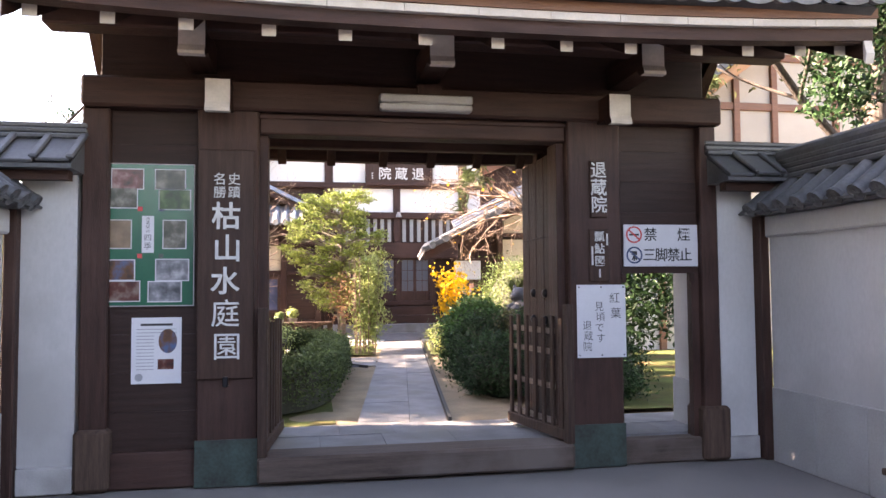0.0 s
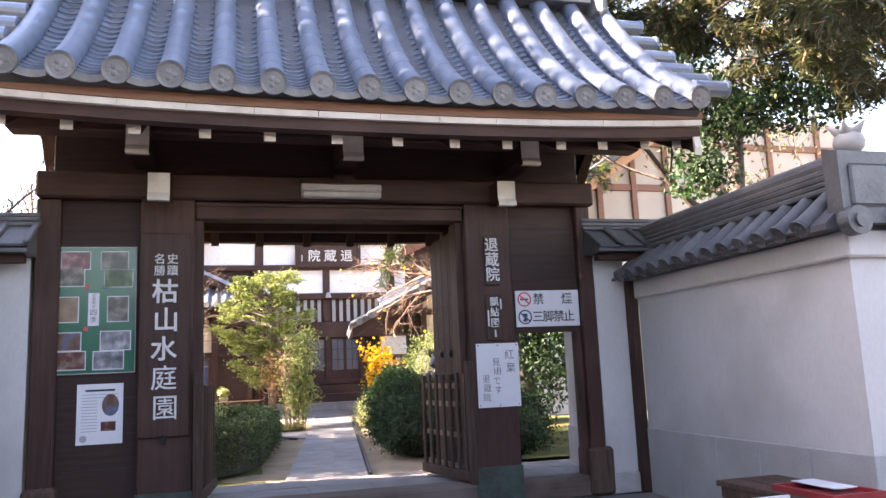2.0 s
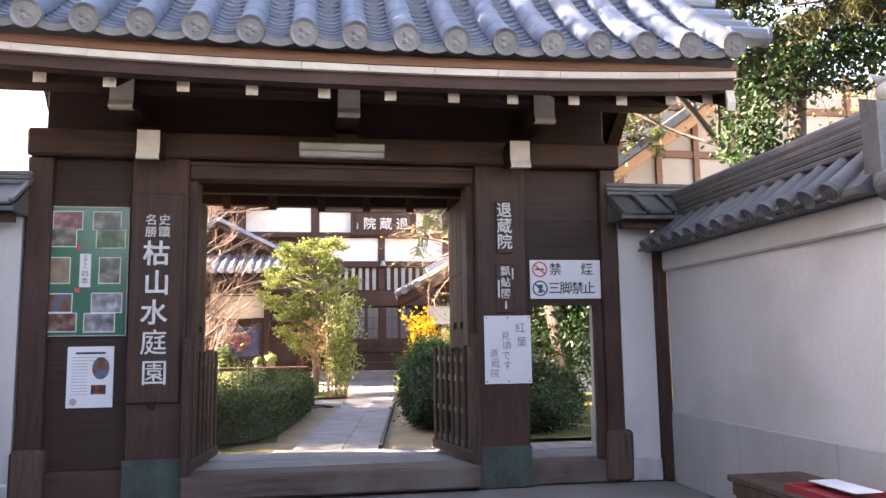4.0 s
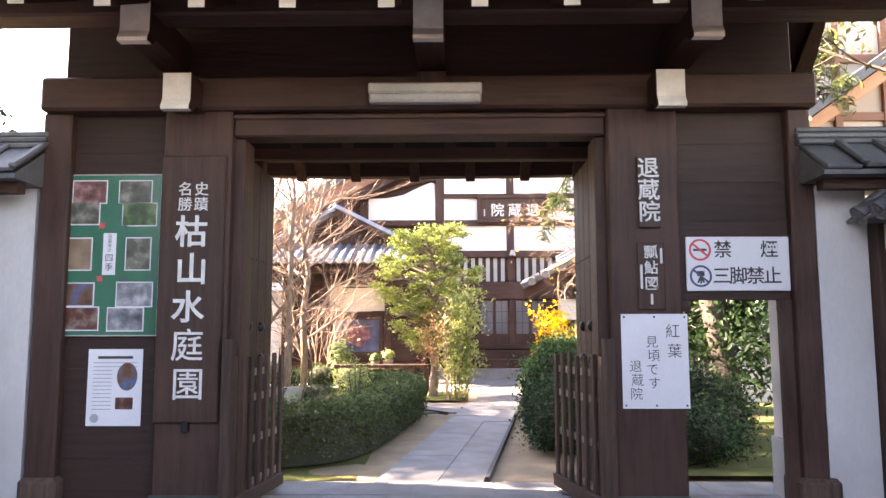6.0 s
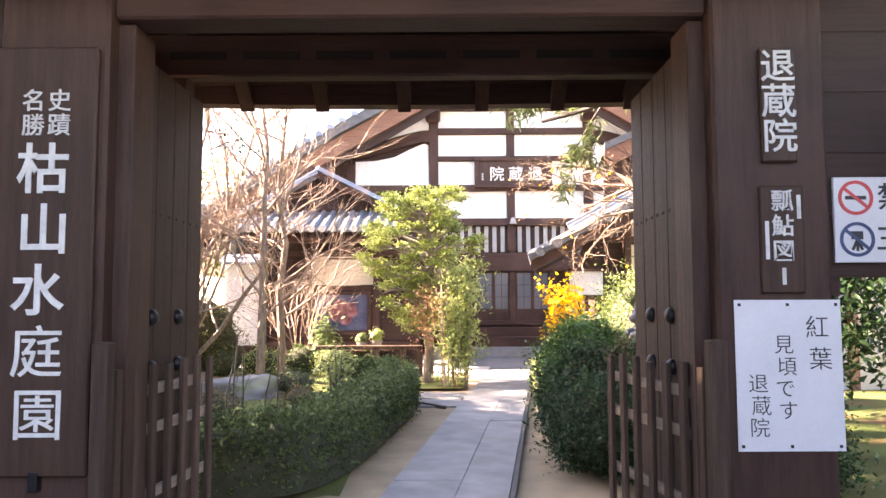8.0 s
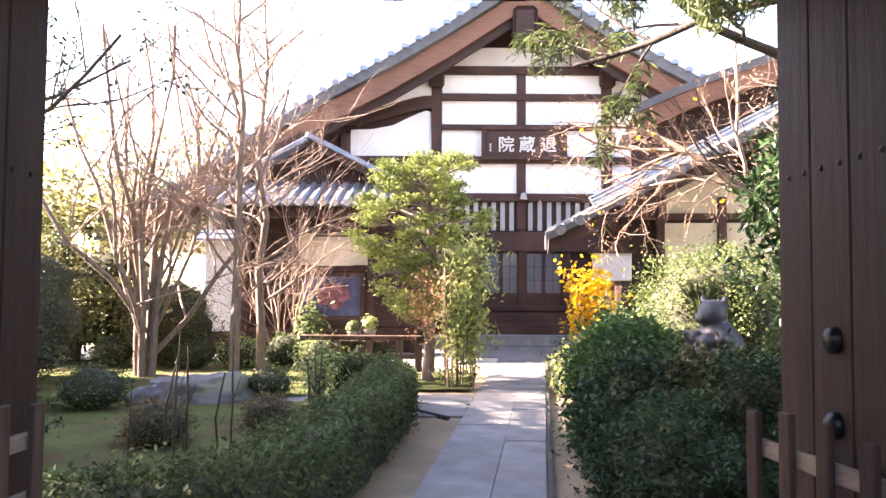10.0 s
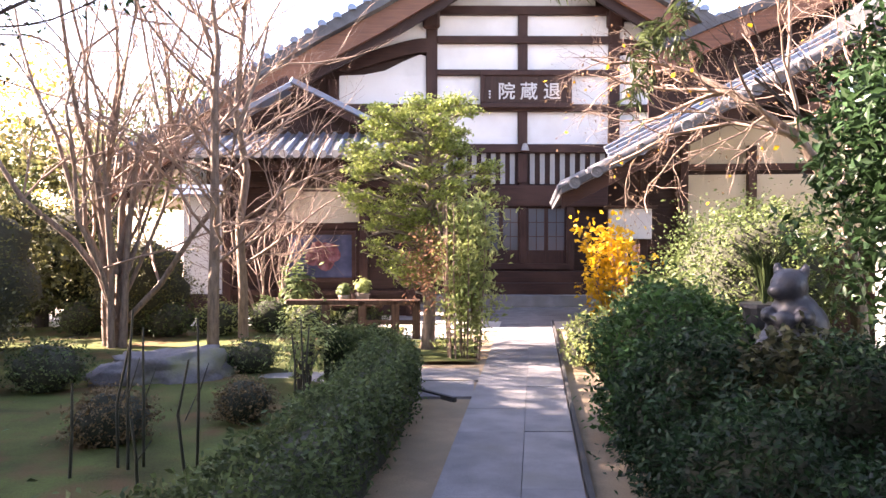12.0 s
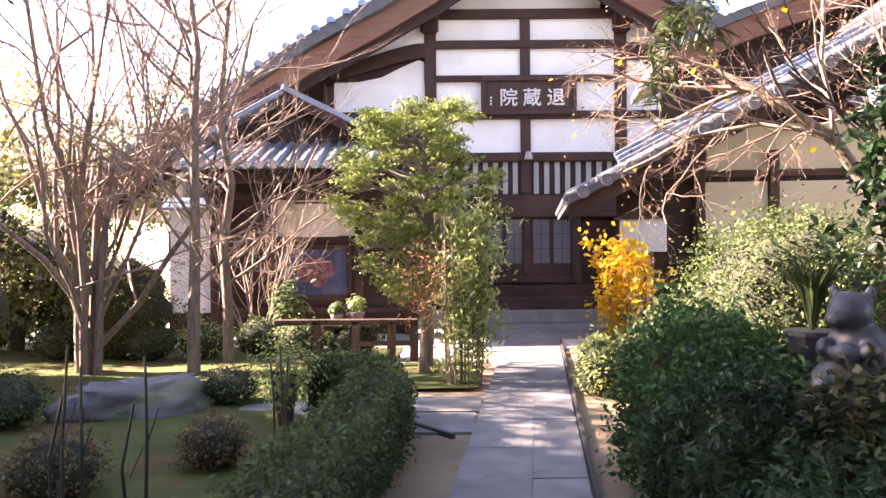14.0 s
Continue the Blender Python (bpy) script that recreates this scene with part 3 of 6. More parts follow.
# no smoking, no tripods
s5 = thing("prohibition_sign", (2.175, -0.004, 1.7), "white sign board forbidding smoking and tripods", "sign")
part("board", boxed(-0.35, 0.35, -0.02, 0.0, 0.0, 0.37, bevel=0.004), sign_white, s5)
for (x, z, ch) in ((-0.1, 0.275, "禁"), (0.215, 0.275, "煙"), (-0.115, 0.095, "三"), (0.0, 0.095, "脚"), (0.115, 0.095, "禁"), (0.23, 0.095, "止")):
    lettering("character", ch, 0.125, ink, s5, facing(x, -0.0215, z), 0.0012, 0.0012)
for z, ma in ((0.28, red_sign), (0.1, blue_sign)):
    bm = bmesh.new()
    for a, b_, y0, y1 in ((0.075, 0.061, -0.0235, -0.02),):
        n = 28
        ring = [[bm.verts.new((r * math.cos(2 * math.pi * k / n), y, r * math.sin(2 * math.pi * k / n))) for k in range(n)] for r, y in ((a, y1), (a, y0), (b_, y0), (b_, y1))]
        for p_, q_ in zip(ring, ring[1:]):
            for k in range(n):
                bm.faces.new((p_[k], p_[(k + 1) % n], q_[(k + 1) % n], q_[k]))
    box(bm, -0.065, 0.065, -0.023, -0.02, -0.007, 0.007, m=pose(0, 0, 0, 0, 40, 0))
    bmesh.ops.translate(bm, vec=(-0.255, 0, z), verts=bm.verts)
    part("prohibition_ring", bm, ma, s5)
    bm = bmesh.new()
    if ma is red_sign:
        box(bm, -0.3, -0.21, -0.0222, -0.02, z - 0.008, z + 0.008)
    else:
        for d in (-1, 0, 1):
            box(bm, -0.006, 0.006, -0.0222, -0.02, -0.05, 0.01, m=pose(-0.255, 0, z, 0, d * 25, 0))
        box(bm, -0.28, -0.23, -0.0222, -0.02, z, z + 0.035)
    part("pictogram", bm, ink, s5)

# green poster with ten photographs
def photo_mat(name, a, b, c, sc):
    ma = bpy.data.materials.new(name)
    ma.use_nodes = True
    ns, ln = ma.node_tree.nodes, ma.node_tree.links
    tc, n1, cr = ns.new("ShaderNodeTexCoord"), ns.new("ShaderNodeTexNoise"), ns.new("ShaderNodeValToRGB")
    n1.inputs["Scale"].default_value, n1.inputs["Detail"].default_value = sc, 6
    e = cr.color_ramp.elements
    e[0].position, e[0].color, e[1].position, e[1].color = 0.32, (*a, 1), 0.68, (*c, 1)
    cr.color_ramp.elements.new(0.5).color = (*b, 1)
    ln.new(tc.outputs["Object"], n1.inputs["Vector"])
    ln.new(n1.outputs["Fac"], cr.inputs["Fac"])
    ln.new(cr.outputs["Color"], ns["Principled BSDF"].inputs["Base Color"])
    ns["Principled BSDF"].inputs["Roughness"].default_value = 0.3
    return ma


ph = [photo_mat("photo_maple", (0.03, 0.025, 0.02), (0.16, 0.05, 0.045), (0.32, 0.2, 0.19), 13),
      photo_mat("photo_garden", (0.02, 0.025, 0.016), (0.07, 0.07, 0.05), (0.22, 0.2, 0.17), 13),
      photo_mat("photo_green", (0.01, 0.02, 0.008), (0.03, 0.08, 0.02), (0.14, 0.2, 0.09), 14),
      photo_mat("photo_sepia", (0.14, 0.09, 0.055), (0.2, 0.135, 0.085), (0.26, 0.18, 0.12), 9),
      photo_mat("photo_pond", (0.02, 0.02, 0.025), (0.13, 0.055, 0.025), (0.05, 0.12, 0.24), 9),
      photo_mat("photo_snow", (0.04, 0.045, 0.05), (0.16, 0.165, 0.18), (0.4, 0.4, 0.42), 11),
      photo_mat("photo_red", (0.02, 0.01, 0.01), (0.1, 0.025, 0.018), (0.22, 0.17, 0.14), 11)]
po = thing("photo_poster", (-2.14, -0.004, 1.4), "green poster board with ten garden photographs", "poster")
part("board", boxed(-0.352, 0.352, -0.018, 0.0, 0.0, 1.125, bevel=0.003), poster_green, po)
for a, b_, c, d in ((-0.352, 0.352, 1.117, 1.125), (-0.352, 0.352, 0.0, 0.008), (-0.352, -0.344, 0.0, 1.125), (0.344, 0.352, 0.0, 1.125)):
    part("edge_trim", boxed(a, b_, -0.021, -0.018, c, d), lamp_white, po)
for x, z, w, h, k in ((-0.155, 1.0, 0.23, 0.15, 0), (0.165, 1.0, 0.22, 0.15, 1), (-0.2, 0.85, 0.23, 0.15, 1), (0.2, 0.84, 0.23, 0.15, 2), (-0.21, 0.565, 0.165, 0.215, 3), (0.2, 0.565, 0.165, 0.215, 1), (-0.215, 0.285, 0.23, 0.15, 4), (0.185, 0.285, 0.24, 0.16, 5), (-0.175, 0.12, 0.23, 0.15, 6), (0.13, 0.115, 0.24, 0.15, 5)):
    f = part("photo_border", boxed(x - w / 2 - 0.008, x + w / 2 + 0.008, -0.0205, -0.0185, z - h / 2 - 0.008, z + h / 2 + 0.008), paper_white, po)
    part("photograph", boxed(x - w / 2, x + w / 2, -0.0225, -0.0206, z - h / 2, z + h / 2), ph[k], f)
part("title_strip", boxed(-0.045, 0.045, -0.0215, -0.0185, 0.42, 0.71), paper_white, po)
for i, (ch, sz) in enumerate((("退", 0.03), ("蔵", 0.03), ("院", 0.03), ("の", 0.03), ("四", 0.06), ("季", 0.06))):
    lettering("character", ch, sz, ink, po, facing(0, -0.022, 0.685 - (i * 0.032 if i < 4 else 0.15 + (i - 4) * 0.065)), 0.0, 0.0008)
for x, z, ma in ((-0.06, 0.765, red_sign), (0.1, 0.765, blue_sign), (-0.06, 0.395, red_sign), (0.1, 0.395, green_patina)):
    part("season_mark", boxed(x - 0.018, x + 0.018, -0.0205, -0.0185, z - 0.018, z + 0.018), ma, po)
pa = thing("paper_notice", (-2.07, -0.004, 0.797), "white printed notice with two small pictures", "notice")
part("sheet", boxed(-0.187, 0.187, -0.003, 0.0, 0.0, 0.515), paper_white, pa)
grey_print = material("grey_print", (0.3, 0.31, 0.33), 0.7, (0.25, 0.26, 0.28), 9, bump=0)
part("heading", boxed(-0.12, 0.12, -0.0042, -0.003, 0.45, 0.468), ink, pa)
for i in range(13):
    z = 0.42 - i * 0.026
    w = 0.13 if i > 1 else 0.3
    part("printed_line", boxed(-0.15, -0.15 + w, -0.004, -0.003, z, z + 0.006), grey_print, pa)
bm = bmesh.new()
cyl(bm, 0.07, 0.0014, 24, pose(0.085, -0.0037, 0.33, 90, 0, 0) @ Matrix.Diagonal((1, 1.35, 1, 1)))
part("oval_picture", bm, ph[4], pa)
part("small_picture", boxed(0.01, 0.13, -0.0044, -0.003, 0.11, 0.19), ph[6], pa)
bm = bmesh.new()
cyl(bm, 0.03, 0.0014, 20, pose(-0.13, -0.0037, 0.05, 90, 0, 0))
part("round_stamp", bm, grey_print, pa)

# ---- white walls beside the gate ----
def roll_row(parent, x0, x1, y, z, n, axis="x", r=0.06, length=0.4, tilt=22, rz=0):
    me, dm = roll_mesh(r, length), disc_mesh(r * 1.12, 0.03)
    for i in range(n):
        k = (i + 0.5) / n
        m = pose(x0 + (x1 - x0) * k, y, z, tilt, 0, 0) if axis == "x" else pose(y, x0 + (x1 - x0) * k, z, tilt, 0, rz)
        for nm, q, ma in (("roll_tile", me, tile_mat), ("eave_disc", dm, tile_mat)):
            ob = part(nm, q, ma, parent)
            ob.matrix_local = m


for s in (-1, 1):
    xa, xb = (-3.05, -2.65) if s < 0 else (2.7, 3.04)
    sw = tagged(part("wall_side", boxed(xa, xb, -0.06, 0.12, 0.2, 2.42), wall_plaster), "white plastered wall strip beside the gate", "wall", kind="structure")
    part("wall_foot", boxed(xa, xb, -0.1, 0.14, 0.0, 0.2, bevel=0.01), stone, sw)
    part("corner_post", boxed(s * 3.05 - 0.0 if s > 0 else -3.14, 3.14 if s > 0 else -3.05, -0.16, 0.02, 0.0, 2.3, bevel=0.01), wood_up, sw)
    cap = thing("wall_roof", (s * 3.1, 0, 2.42), "small tiled roof over the wall beside the gate", "roof", "small roofs beside the gate")
    x0, x1 = (-0.5, 0.5)
    bm = bmesh.new()
    prism(bm, [(-0.42, 0.0), (-0.42, 0.03), (0, 0.3), (0.36, 0.06), (0.36, 0.0)], x0, x1)
    part("roof_bed", bm, tile_mat, cap)
    for i in range(4):
        b = part("slab_tile", boxed(-0.115, 0.115, 0.0, 0.48, 0.0, 0.028, bevel=0.006), tile_mat, cap)
        b.matrix_local = pose(-0.375 + i * 0.25, -0.43, 0.03 + 0.012 * (i % 2), 32, 0, 0)
        b = part("cover_strip", boxed(-0.03, 0.03, 0.0, 0.48, 0.026, 0.06, bevel=0.012), tile_mat, cap)
        b.matrix_local = pose(-0.25 + i * 0.25, -0.44, 0.035, 32, 0, 0)
    for i in range(3):
        part("ridge_course", boxed(x0 - 0.02, x1 + 0.02, -0.13 + i * 0.02, 0.13 - i * 0.02, 0.27 + i * 0.045, 0.31 + i * 0.045, bevel=0.01), tile_mat, cap)
    part("eave_beam", boxed(x0 + 0.05, x1 - 0.05, -0.3, -0.2, -0.07, 0.0), wood_along, cap)
    # the long wall that runs towards the street
    wx = 3.14 * s
    y1 = -3.05
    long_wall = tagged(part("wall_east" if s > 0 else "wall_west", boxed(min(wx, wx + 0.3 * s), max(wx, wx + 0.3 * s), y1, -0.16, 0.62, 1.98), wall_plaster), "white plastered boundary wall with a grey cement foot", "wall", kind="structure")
    part("wall_head", boxed(min(wx - 0.05 * s, wx + 0.35 * s), max(wx - 0.05 * s, wx + 0.35 * s), y1 - 0.05, -0.16, 1.95, 2.14, bevel=0.015), wall_plaster, long_wall)
    for i in range(5):
        ya = y1 + i * 0.58
        part("dado_slab", boxed(min(wx - 0.02 * s, wx + 0.32 * s), max(wx - 0.02 * s, wx + 0.32 * s), ya - (0.02 if i == 0 else 0), min(ya + 0.575, -0.16), -0.01, 0.63, bevel=0.006), dado, long_wall)
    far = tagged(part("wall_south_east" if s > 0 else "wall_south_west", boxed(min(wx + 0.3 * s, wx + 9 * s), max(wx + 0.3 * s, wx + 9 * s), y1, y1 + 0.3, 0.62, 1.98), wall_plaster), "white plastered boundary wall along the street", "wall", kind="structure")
    part("wall_head", boxed(min(wx + 0.35 * s, wx + 9 * s), max(wx + 0.35 * s, wx + 9 * s), y1 - 0.05, y1 + 0.35, 1.95, 2.14, bevel=0.015), wall_plaster, far)
    part("dado_slab", boxed(min(wx + 0.32 * s, wx + 9 * s), max(wx + 0.32 * s, wx + 9 * s), y1 - 0.02, y1 + 0.32, -0.01, 0.63, bevel=0.006), dado, far)
    # its tiled roof
    wr = thing("wall_roof", (wx + 0.15 * s, -1.6, 2.14), "tiled roof along the white boundary wall", "roof", "tiled roofs on the boundary wall")
    for a_, b__ in ((-1.5, 1.46),):
        bm = bmesh.new()
        out = [(-0.36, 0.0), (-0.36, 0.04), (0, 0.34), (0.36, 0.04), (0.36, 0.0)]
        va = [bm.verts.new((x, a_, z)) for x, z in out]
        vb = [bm.verts.new((x, b__, z)) for x, z in out]
        bm.faces.new(va)
        bm.faces.new(vb[::-1])
        for i in range(5):
            bm.faces.new((va[i], vb[i], vb[(i + 1) % 5], va[(i + 1) % 5]))
        bmesh.ops.recalc_face_normals(bm, faces=bm.faces)
        part("roof_bed", bm, tile_mat, wr)
    roll_row(wr, -1.4, 1.46, -0.38 * s, 0.05, 13, "y", 0.062, 0.44, 38, -90 * s)
    for i in range(13):
        b = part("pan_tile", boxed(-0.07, 0.07, -0.02, 0.42, 0.0, 0.02), tile_mat, wr)
        b.matrix_local = pose(-0.37 * s, -1.4 + (i + 0.98) * 0.22, 0.02, 38, 0, -90 * s)
    for i in range(4):
        part("ridge_course", boxed(-0.14 + i * 0.02, 0.14 - i * 0.02, -1.42, 1.4, 0.3 + i * 0.05, 0.345 + i * 0.05, bevel=0.01), tile_mat, wr)
    bm = bmesh.new()
    cyl(bm, 0.075, 2.85, 12, pose(0, 0, 0.53, 90, 0, 0))
    part("ridge_cap", bm, tile_mat, wr)
    # demon tile at the street corner, with a small ornament on top
    bm = bmesh.new()
    prism(bm, [(-0.08, 0.05), (-0.08, 0.55), (0.06, 0.6), (0.06, 0.05)], -0.27, 0.27)
    box(bm, -0.2, 0.2, -0.1, -0.07, 0.16, 0.46, bevel=0.02)
    for d in (-0.2, 0.2):
        cyl(bm, 0.1, 0.1, 18, pose(d, -0.09, 0.06, 90, 0, 0))
        cyl(bm, 0.05, 0.12, 14, pose(d, -0.1, 0.06, 90, 0, 0))
    e = part("ridge_end_tile", bm, tile_mat, wr, "large grey end tile")
    e.location = (0, -1.5, -0.02)
    bm = bmesh.new()
    bmesh.ops.create_icosphere(bm, subdivisions=2, radius=0.11, matrix=Matrix.Translation((0, -1.42, 0.64)) @ Matrix.Diagonal((1, 1, 0.85, 1)))
    for d in range(5):
        a = d * 1.257
        bmesh.ops.create_cone(bm, cap_ends=True, segments=8, radius1=0.05, radius2=0.005, depth=0.14, matrix=Matrix.Translation((0.08 * math.cos(a), -1.42 + 0.08 * math.sin(a), 0.73)) @ Euler((radians(-50) * math.sin(a), radians(50) * math.cos(a), 0)).to_matrix().to_4x4())
    part("fruit_ornament", bm, stone, wr, "pale fruit-shaped ridge ornament", True)
    w2 = thing("wall_roof", (wx + 4.8 * s, y1 + 0.15, 2.14), "tiled roof along the white boundary wall", "roof", "tiled roofs on the boundary wall")
    bm = bmesh.new()
    prism(bm, [(-0.36, 0.0), (-0.36, 0.04), (0, 0.34), (0.36, 0.04), (0.36, 0.0)], -4.3, 4.2)
    part("roof_bed", bm, tile_mat, w2)
    roll_row(w2, -4.2, 4.2, -0.38, 0.05, 30, "x", 0.062, 0.44, 38)
    for i in range(4):
        part("ridge_course", boxed(-4.3, 4.2, -0.14 + i * 0.02, 0.14 - i * 0.02, 0.3 + i * 0.05, 0.345 + i * 0.05, bevel=0.01), tile_mat, w2)

rt = tagged(part("wall_return", boxed(2.7, 2.86, 0.13, 0.8, 0.63, 2.3), wall_plaster), "short white plastered wall inside the small side door", "wall", kind="structure")
part("dado_slab", boxed(2.68, 2.88, 0.125, 0.82, 0.0, 0.632, bevel=0.006), dado, rt)
bm = bmesh.new()
for a_ in (0.0, 0.11):
    box(bm, 2.66, 2.7, 0.42, 0.445, 0.98 + a_, 1.0 + a_)
box(bm, 2.655, 2.67, 0.42, 0.445, 0.98, 1.11)
part("handle", bm, iron, rt, "black iron handle")

# ---- path and garden floor ----
def path_right(y):
    return 0.84 + 0.124 * (y - 4.2)


prng = random.Random(5)
walkway = tagged(part("path", boxed(-0.001, 0.001, 0.3, 0.302, G - 0.02, G - 0.018), path_stone), "grey granite slab path through the garden", "path", kind="structure")


def slab(x0, x1, y0, y1, shear=0.124, z=G, name="slab", mat=path_stone):
    bm = bmesh.new()
    g = 0.0015
    dz = prng.uniform(-0.004, 0.004)
    vs = []
    for zz in (z - 0.06, z + dz):
        vs.append([bm.verts.new((x + shear * (y - y0), y, zz)) for x, y in ((x0 + g, y0 + g), (x1 - g, y0 + g), (x1 - g, y1 - g), (x0 + g, y1 - g))])
    bm.faces.new(vs[1])
    for i in range(4):
        bm.faces.new((vs[0][i], vs[0][(i + 1) % 4], vs[1][(i + 1) % 4], vs[1][i]))
    bmesh.ops.recalc_face_normals(bm, faces=bm.faces)
    return part(name, bm, mat, walkway)


for strip in range(2):
    y = 1.25
    while y < 13.6:
        L = min(prng.uniform(0.8, 1.7), 13.6 - y)
        r = path_right(y)
        slab(*((r - 0.9, r - 0.38) if strip == 0 else (r - 0.38, r)), y, y + L)
        y += L
for j in range(2):
    x = -2.3
    while x < 3.0:
        w = prng.uniform(0.5, 0.9)
        slab(x, x + w, 0.22 + j * 0.51, 0.73 + j * 0.51, 0)
        x += w
# side path that leaves to the left, and a paved forecourt
for x, y, w, h in ((-0.55, 6.95, 0.85, 0.8), (-0.75, 7.8, 1.15, 0.75), (-1.6, 7.5, 0.8, 0.8), (-2.4, 7.9, 0.75, 0.7)):
    slab(x, x + w, y, y + h, 0.05, G - 0.004)
for j in range(3):
    x = -0.9
    while x < 4.2:
        w = prng.uniform(0.8, 1.2)
        slab(x, x + w, 13.6 + j * 0.9, 14.5 + j * 0.9, 0, G + 0.0)
        x += w
sheet("forecourt", [(-9, 12.6), (-1.7, 12.6), (-1.2, 9.7), (-0.3, 9.3), (0.2, 12.0), (4.5, 13.2), (4.5, 17.2), (-9, 17.2)], G - 0.012, gravel, "pale gravel forecourt before the hall", 0.05)
rolling("moss_mound", -1.0, 0.42, 8.9, 10.9, G + 0.012, 24, 0.05, moss, "small mossy mound under the evergreen")
dark_edge = material("dark_tile_edging", (0.05, 0.048, 0.046), 0.8, (0.03, 0.03, 0.03), 8, bump=0.2)
bm = bmesh.new()
box(bm, 0, 0.035, 0, 12.2, -0.05, 0.03)
e = tagged(part("path_edging", bm, dark_edge), "thin dark tile edging along the path", "edging", kind="structure")
e.matrix_world = pose(path_right(1.3) + 0.012, 1.3, G, 0, 0, -math.degrees(math.atan(0.124)))
bm = bmesh.new()
box(bm, 0, 0.7, 0, 0.04, -0.05, 0.014)
e = tagged(part("path_edging", bm, dark_edge), "thin dark edging where a side path leaves", "edging", kind="structure")
e.matrix_world = pose(-0.33, 7.35, G, 0, 0, -52)
rolling("moss_bed", -9, -0.62, 1.4, 12.7, G + 0.0, 84, 0.05, moss, "patchy green and brown moss bed")
rolling("moss_strip", 1.9, 9, 1.4, 9.6, G + 0.01, 50, 0.05, moss, "mossy soil under the shrubs")


# ---- main hall, its gable towards the gate ----
HY = 17.6
hall = thing("temple_hall", (1.9, HY, G), "large temple hall with white plaster, dark timbers and a broad gable", "building")


def hpart(name, bm, mat, label="", parent=None):
    ob = part(name, bm, mat, parent or hall, label)
    if parent is None:
        ob.matrix_local = Matrix.Translation(hall.location).inverted()
    return ob


timber = wood_along
for x, w, z0, z1 in ((-0.22, 0.26, G, 7.1), (1.9, 0.22, 3.0, 7.0), (1.92, 0.16, 0.9, 3.0), (4.03, 0.26, G, 7.1), (-2.5, 0.24, G, 5.4), (6.15, 0.24, G, 5.4), (0.85, 0.18, 0.7, 3.0), (3.02, 0.18, 0.7, 3.0), (-4.6, 0.24, G, 4.4), (8.4, 0.24, G, 4.4)):
    hpart("post", boxed(x - w / 2, x + w / 2, HY - 0.14, HY + 0.1, z0, z1, bevel=0.01), wood_up)
for z, h, x0, x1 in ((6.32, 0.17, -0.1, 3.95), (5.56, 0.13, -0.1, 3.95), (4.74, 0.17, -2.4, 6.1), (3.8, 0.2, -0.1, 5.3), (2.7, 0.5, -0.1, 4.0), (1.05, 0.14, 0.9, 3.0), (7.0, 0.2, -0.6, 4.4)):
    hpart("beam", boxed(x0, x1, HY - 0.18, HY + 0.02, z - h / 2, z + h / 2, bevel=0.012), timber)
# plaster fields
for x0, x1, z0, z1 in ((-0.09, 1.79, 6.4, 6.9), (2.01, 3.9, 6.4, 6.9), (-0.09, 1.79, 5.62, 6.24), (2.01, 3.9, 5.62, 6.24), (-0.09, 1.79, 4.82, 5.5), (2.01, 3.9, 4.82, 5.5), (-0.09, 1.79, 3.9, 4.66), (2.01, 3.9, 3.9, 4.66), (4.16, 4.85, 3.9, 4.66), (-2.38, -0.35, 4.82, 5.5), (4.16, 6.03, 4.82, 5.5), (0.2, 3.6, 7.1, 7.6)):
    hpart("plaster_panel", boxed(x0 + 0.003, x1 - 0.003, HY - 0.05, HY, z0 + 0.003, z1 - 0.003), plaster)
# rising shoulders of the side fields and the curved tie beams, limed white on their edge
for s in (-1, 1):
    bm = bmesh.new()
    pts = [(0.0, 5.5), (0.0, 5.95), (0.12, 6.0), (0.3, 5.93), (0.55, 5.82), (0.95, 5.62), (1.45, 5.52), (2.0, 5.5)]
    vs = [[bm.verts.new((1.9 + s * (2.26 + d), HY - 0.05 + k, z)) for d, z in pts] for k in (0, 0.05)]
    bm.faces.new(vs[0])
    bm.faces.new(vs[1][::-1])
    for i in range(len(pts)):
        bm.faces.new((vs[0][i], vs[0][(i + 1) % len(pts)], vs[1][(i + 1) % len(pts)], vs[1][i]))
    bmesh.ops.recalc_face_normals(bm, faces=bm.faces)
    hpart("plaster_panel", bm, plaster)
    for name, off, th, yy, ma in (("curved_beam", -0.02, 0.32, 0.16, wood_along), ("white_edge", 0.29, 0.42, 0.1, plaster)):
        bm = bmesh.new()
        d = np.linspace(0, 2.6, 12)
        zc = 6.05 + off - 0.62 * np.clip((d - 0.15) / 1.7, 0, 1) ** 1.4 * (1 - 0.15 * d)
        n = len(d)
        rings = [[bm.verts.new((1.9 + s * (2.2 + d[i]), HY - y_, zc[i] + k)) for y_, k in ((yy, 0), (yy, th), (0.0, th), (0.0, 0))] for i in range(n)]
        for a, b in zip(rings, rings[1:]):
            for k in range(4):
                bm.faces.new((a[k], b[k], b[(k + 1) % 4], a[(k + 1) % 4]))
        bm.faces.new(rings[0])
        bm.faces.new(rings[-1][::-1])
        bmesh.ops.recalc_face_normals(bm, faces=bm.faces)
        hpart(name, bm, ma)
    # bracket block at the foot of the king posts
    hpart("bracket", boxed(1.9 + s * 2.13 - 0.2, 1.9 + s * 2.13 + 0.2, HY - 0.3, HY - 0.1, 6.55, 7.0, bevel=0.06), wood_up)
hpart("gable_boarding", boxed(-5.5, 9.3, HY + 0.02, HY + 0.1, G, 4.6), wood_board)
bm = bmesh.new()
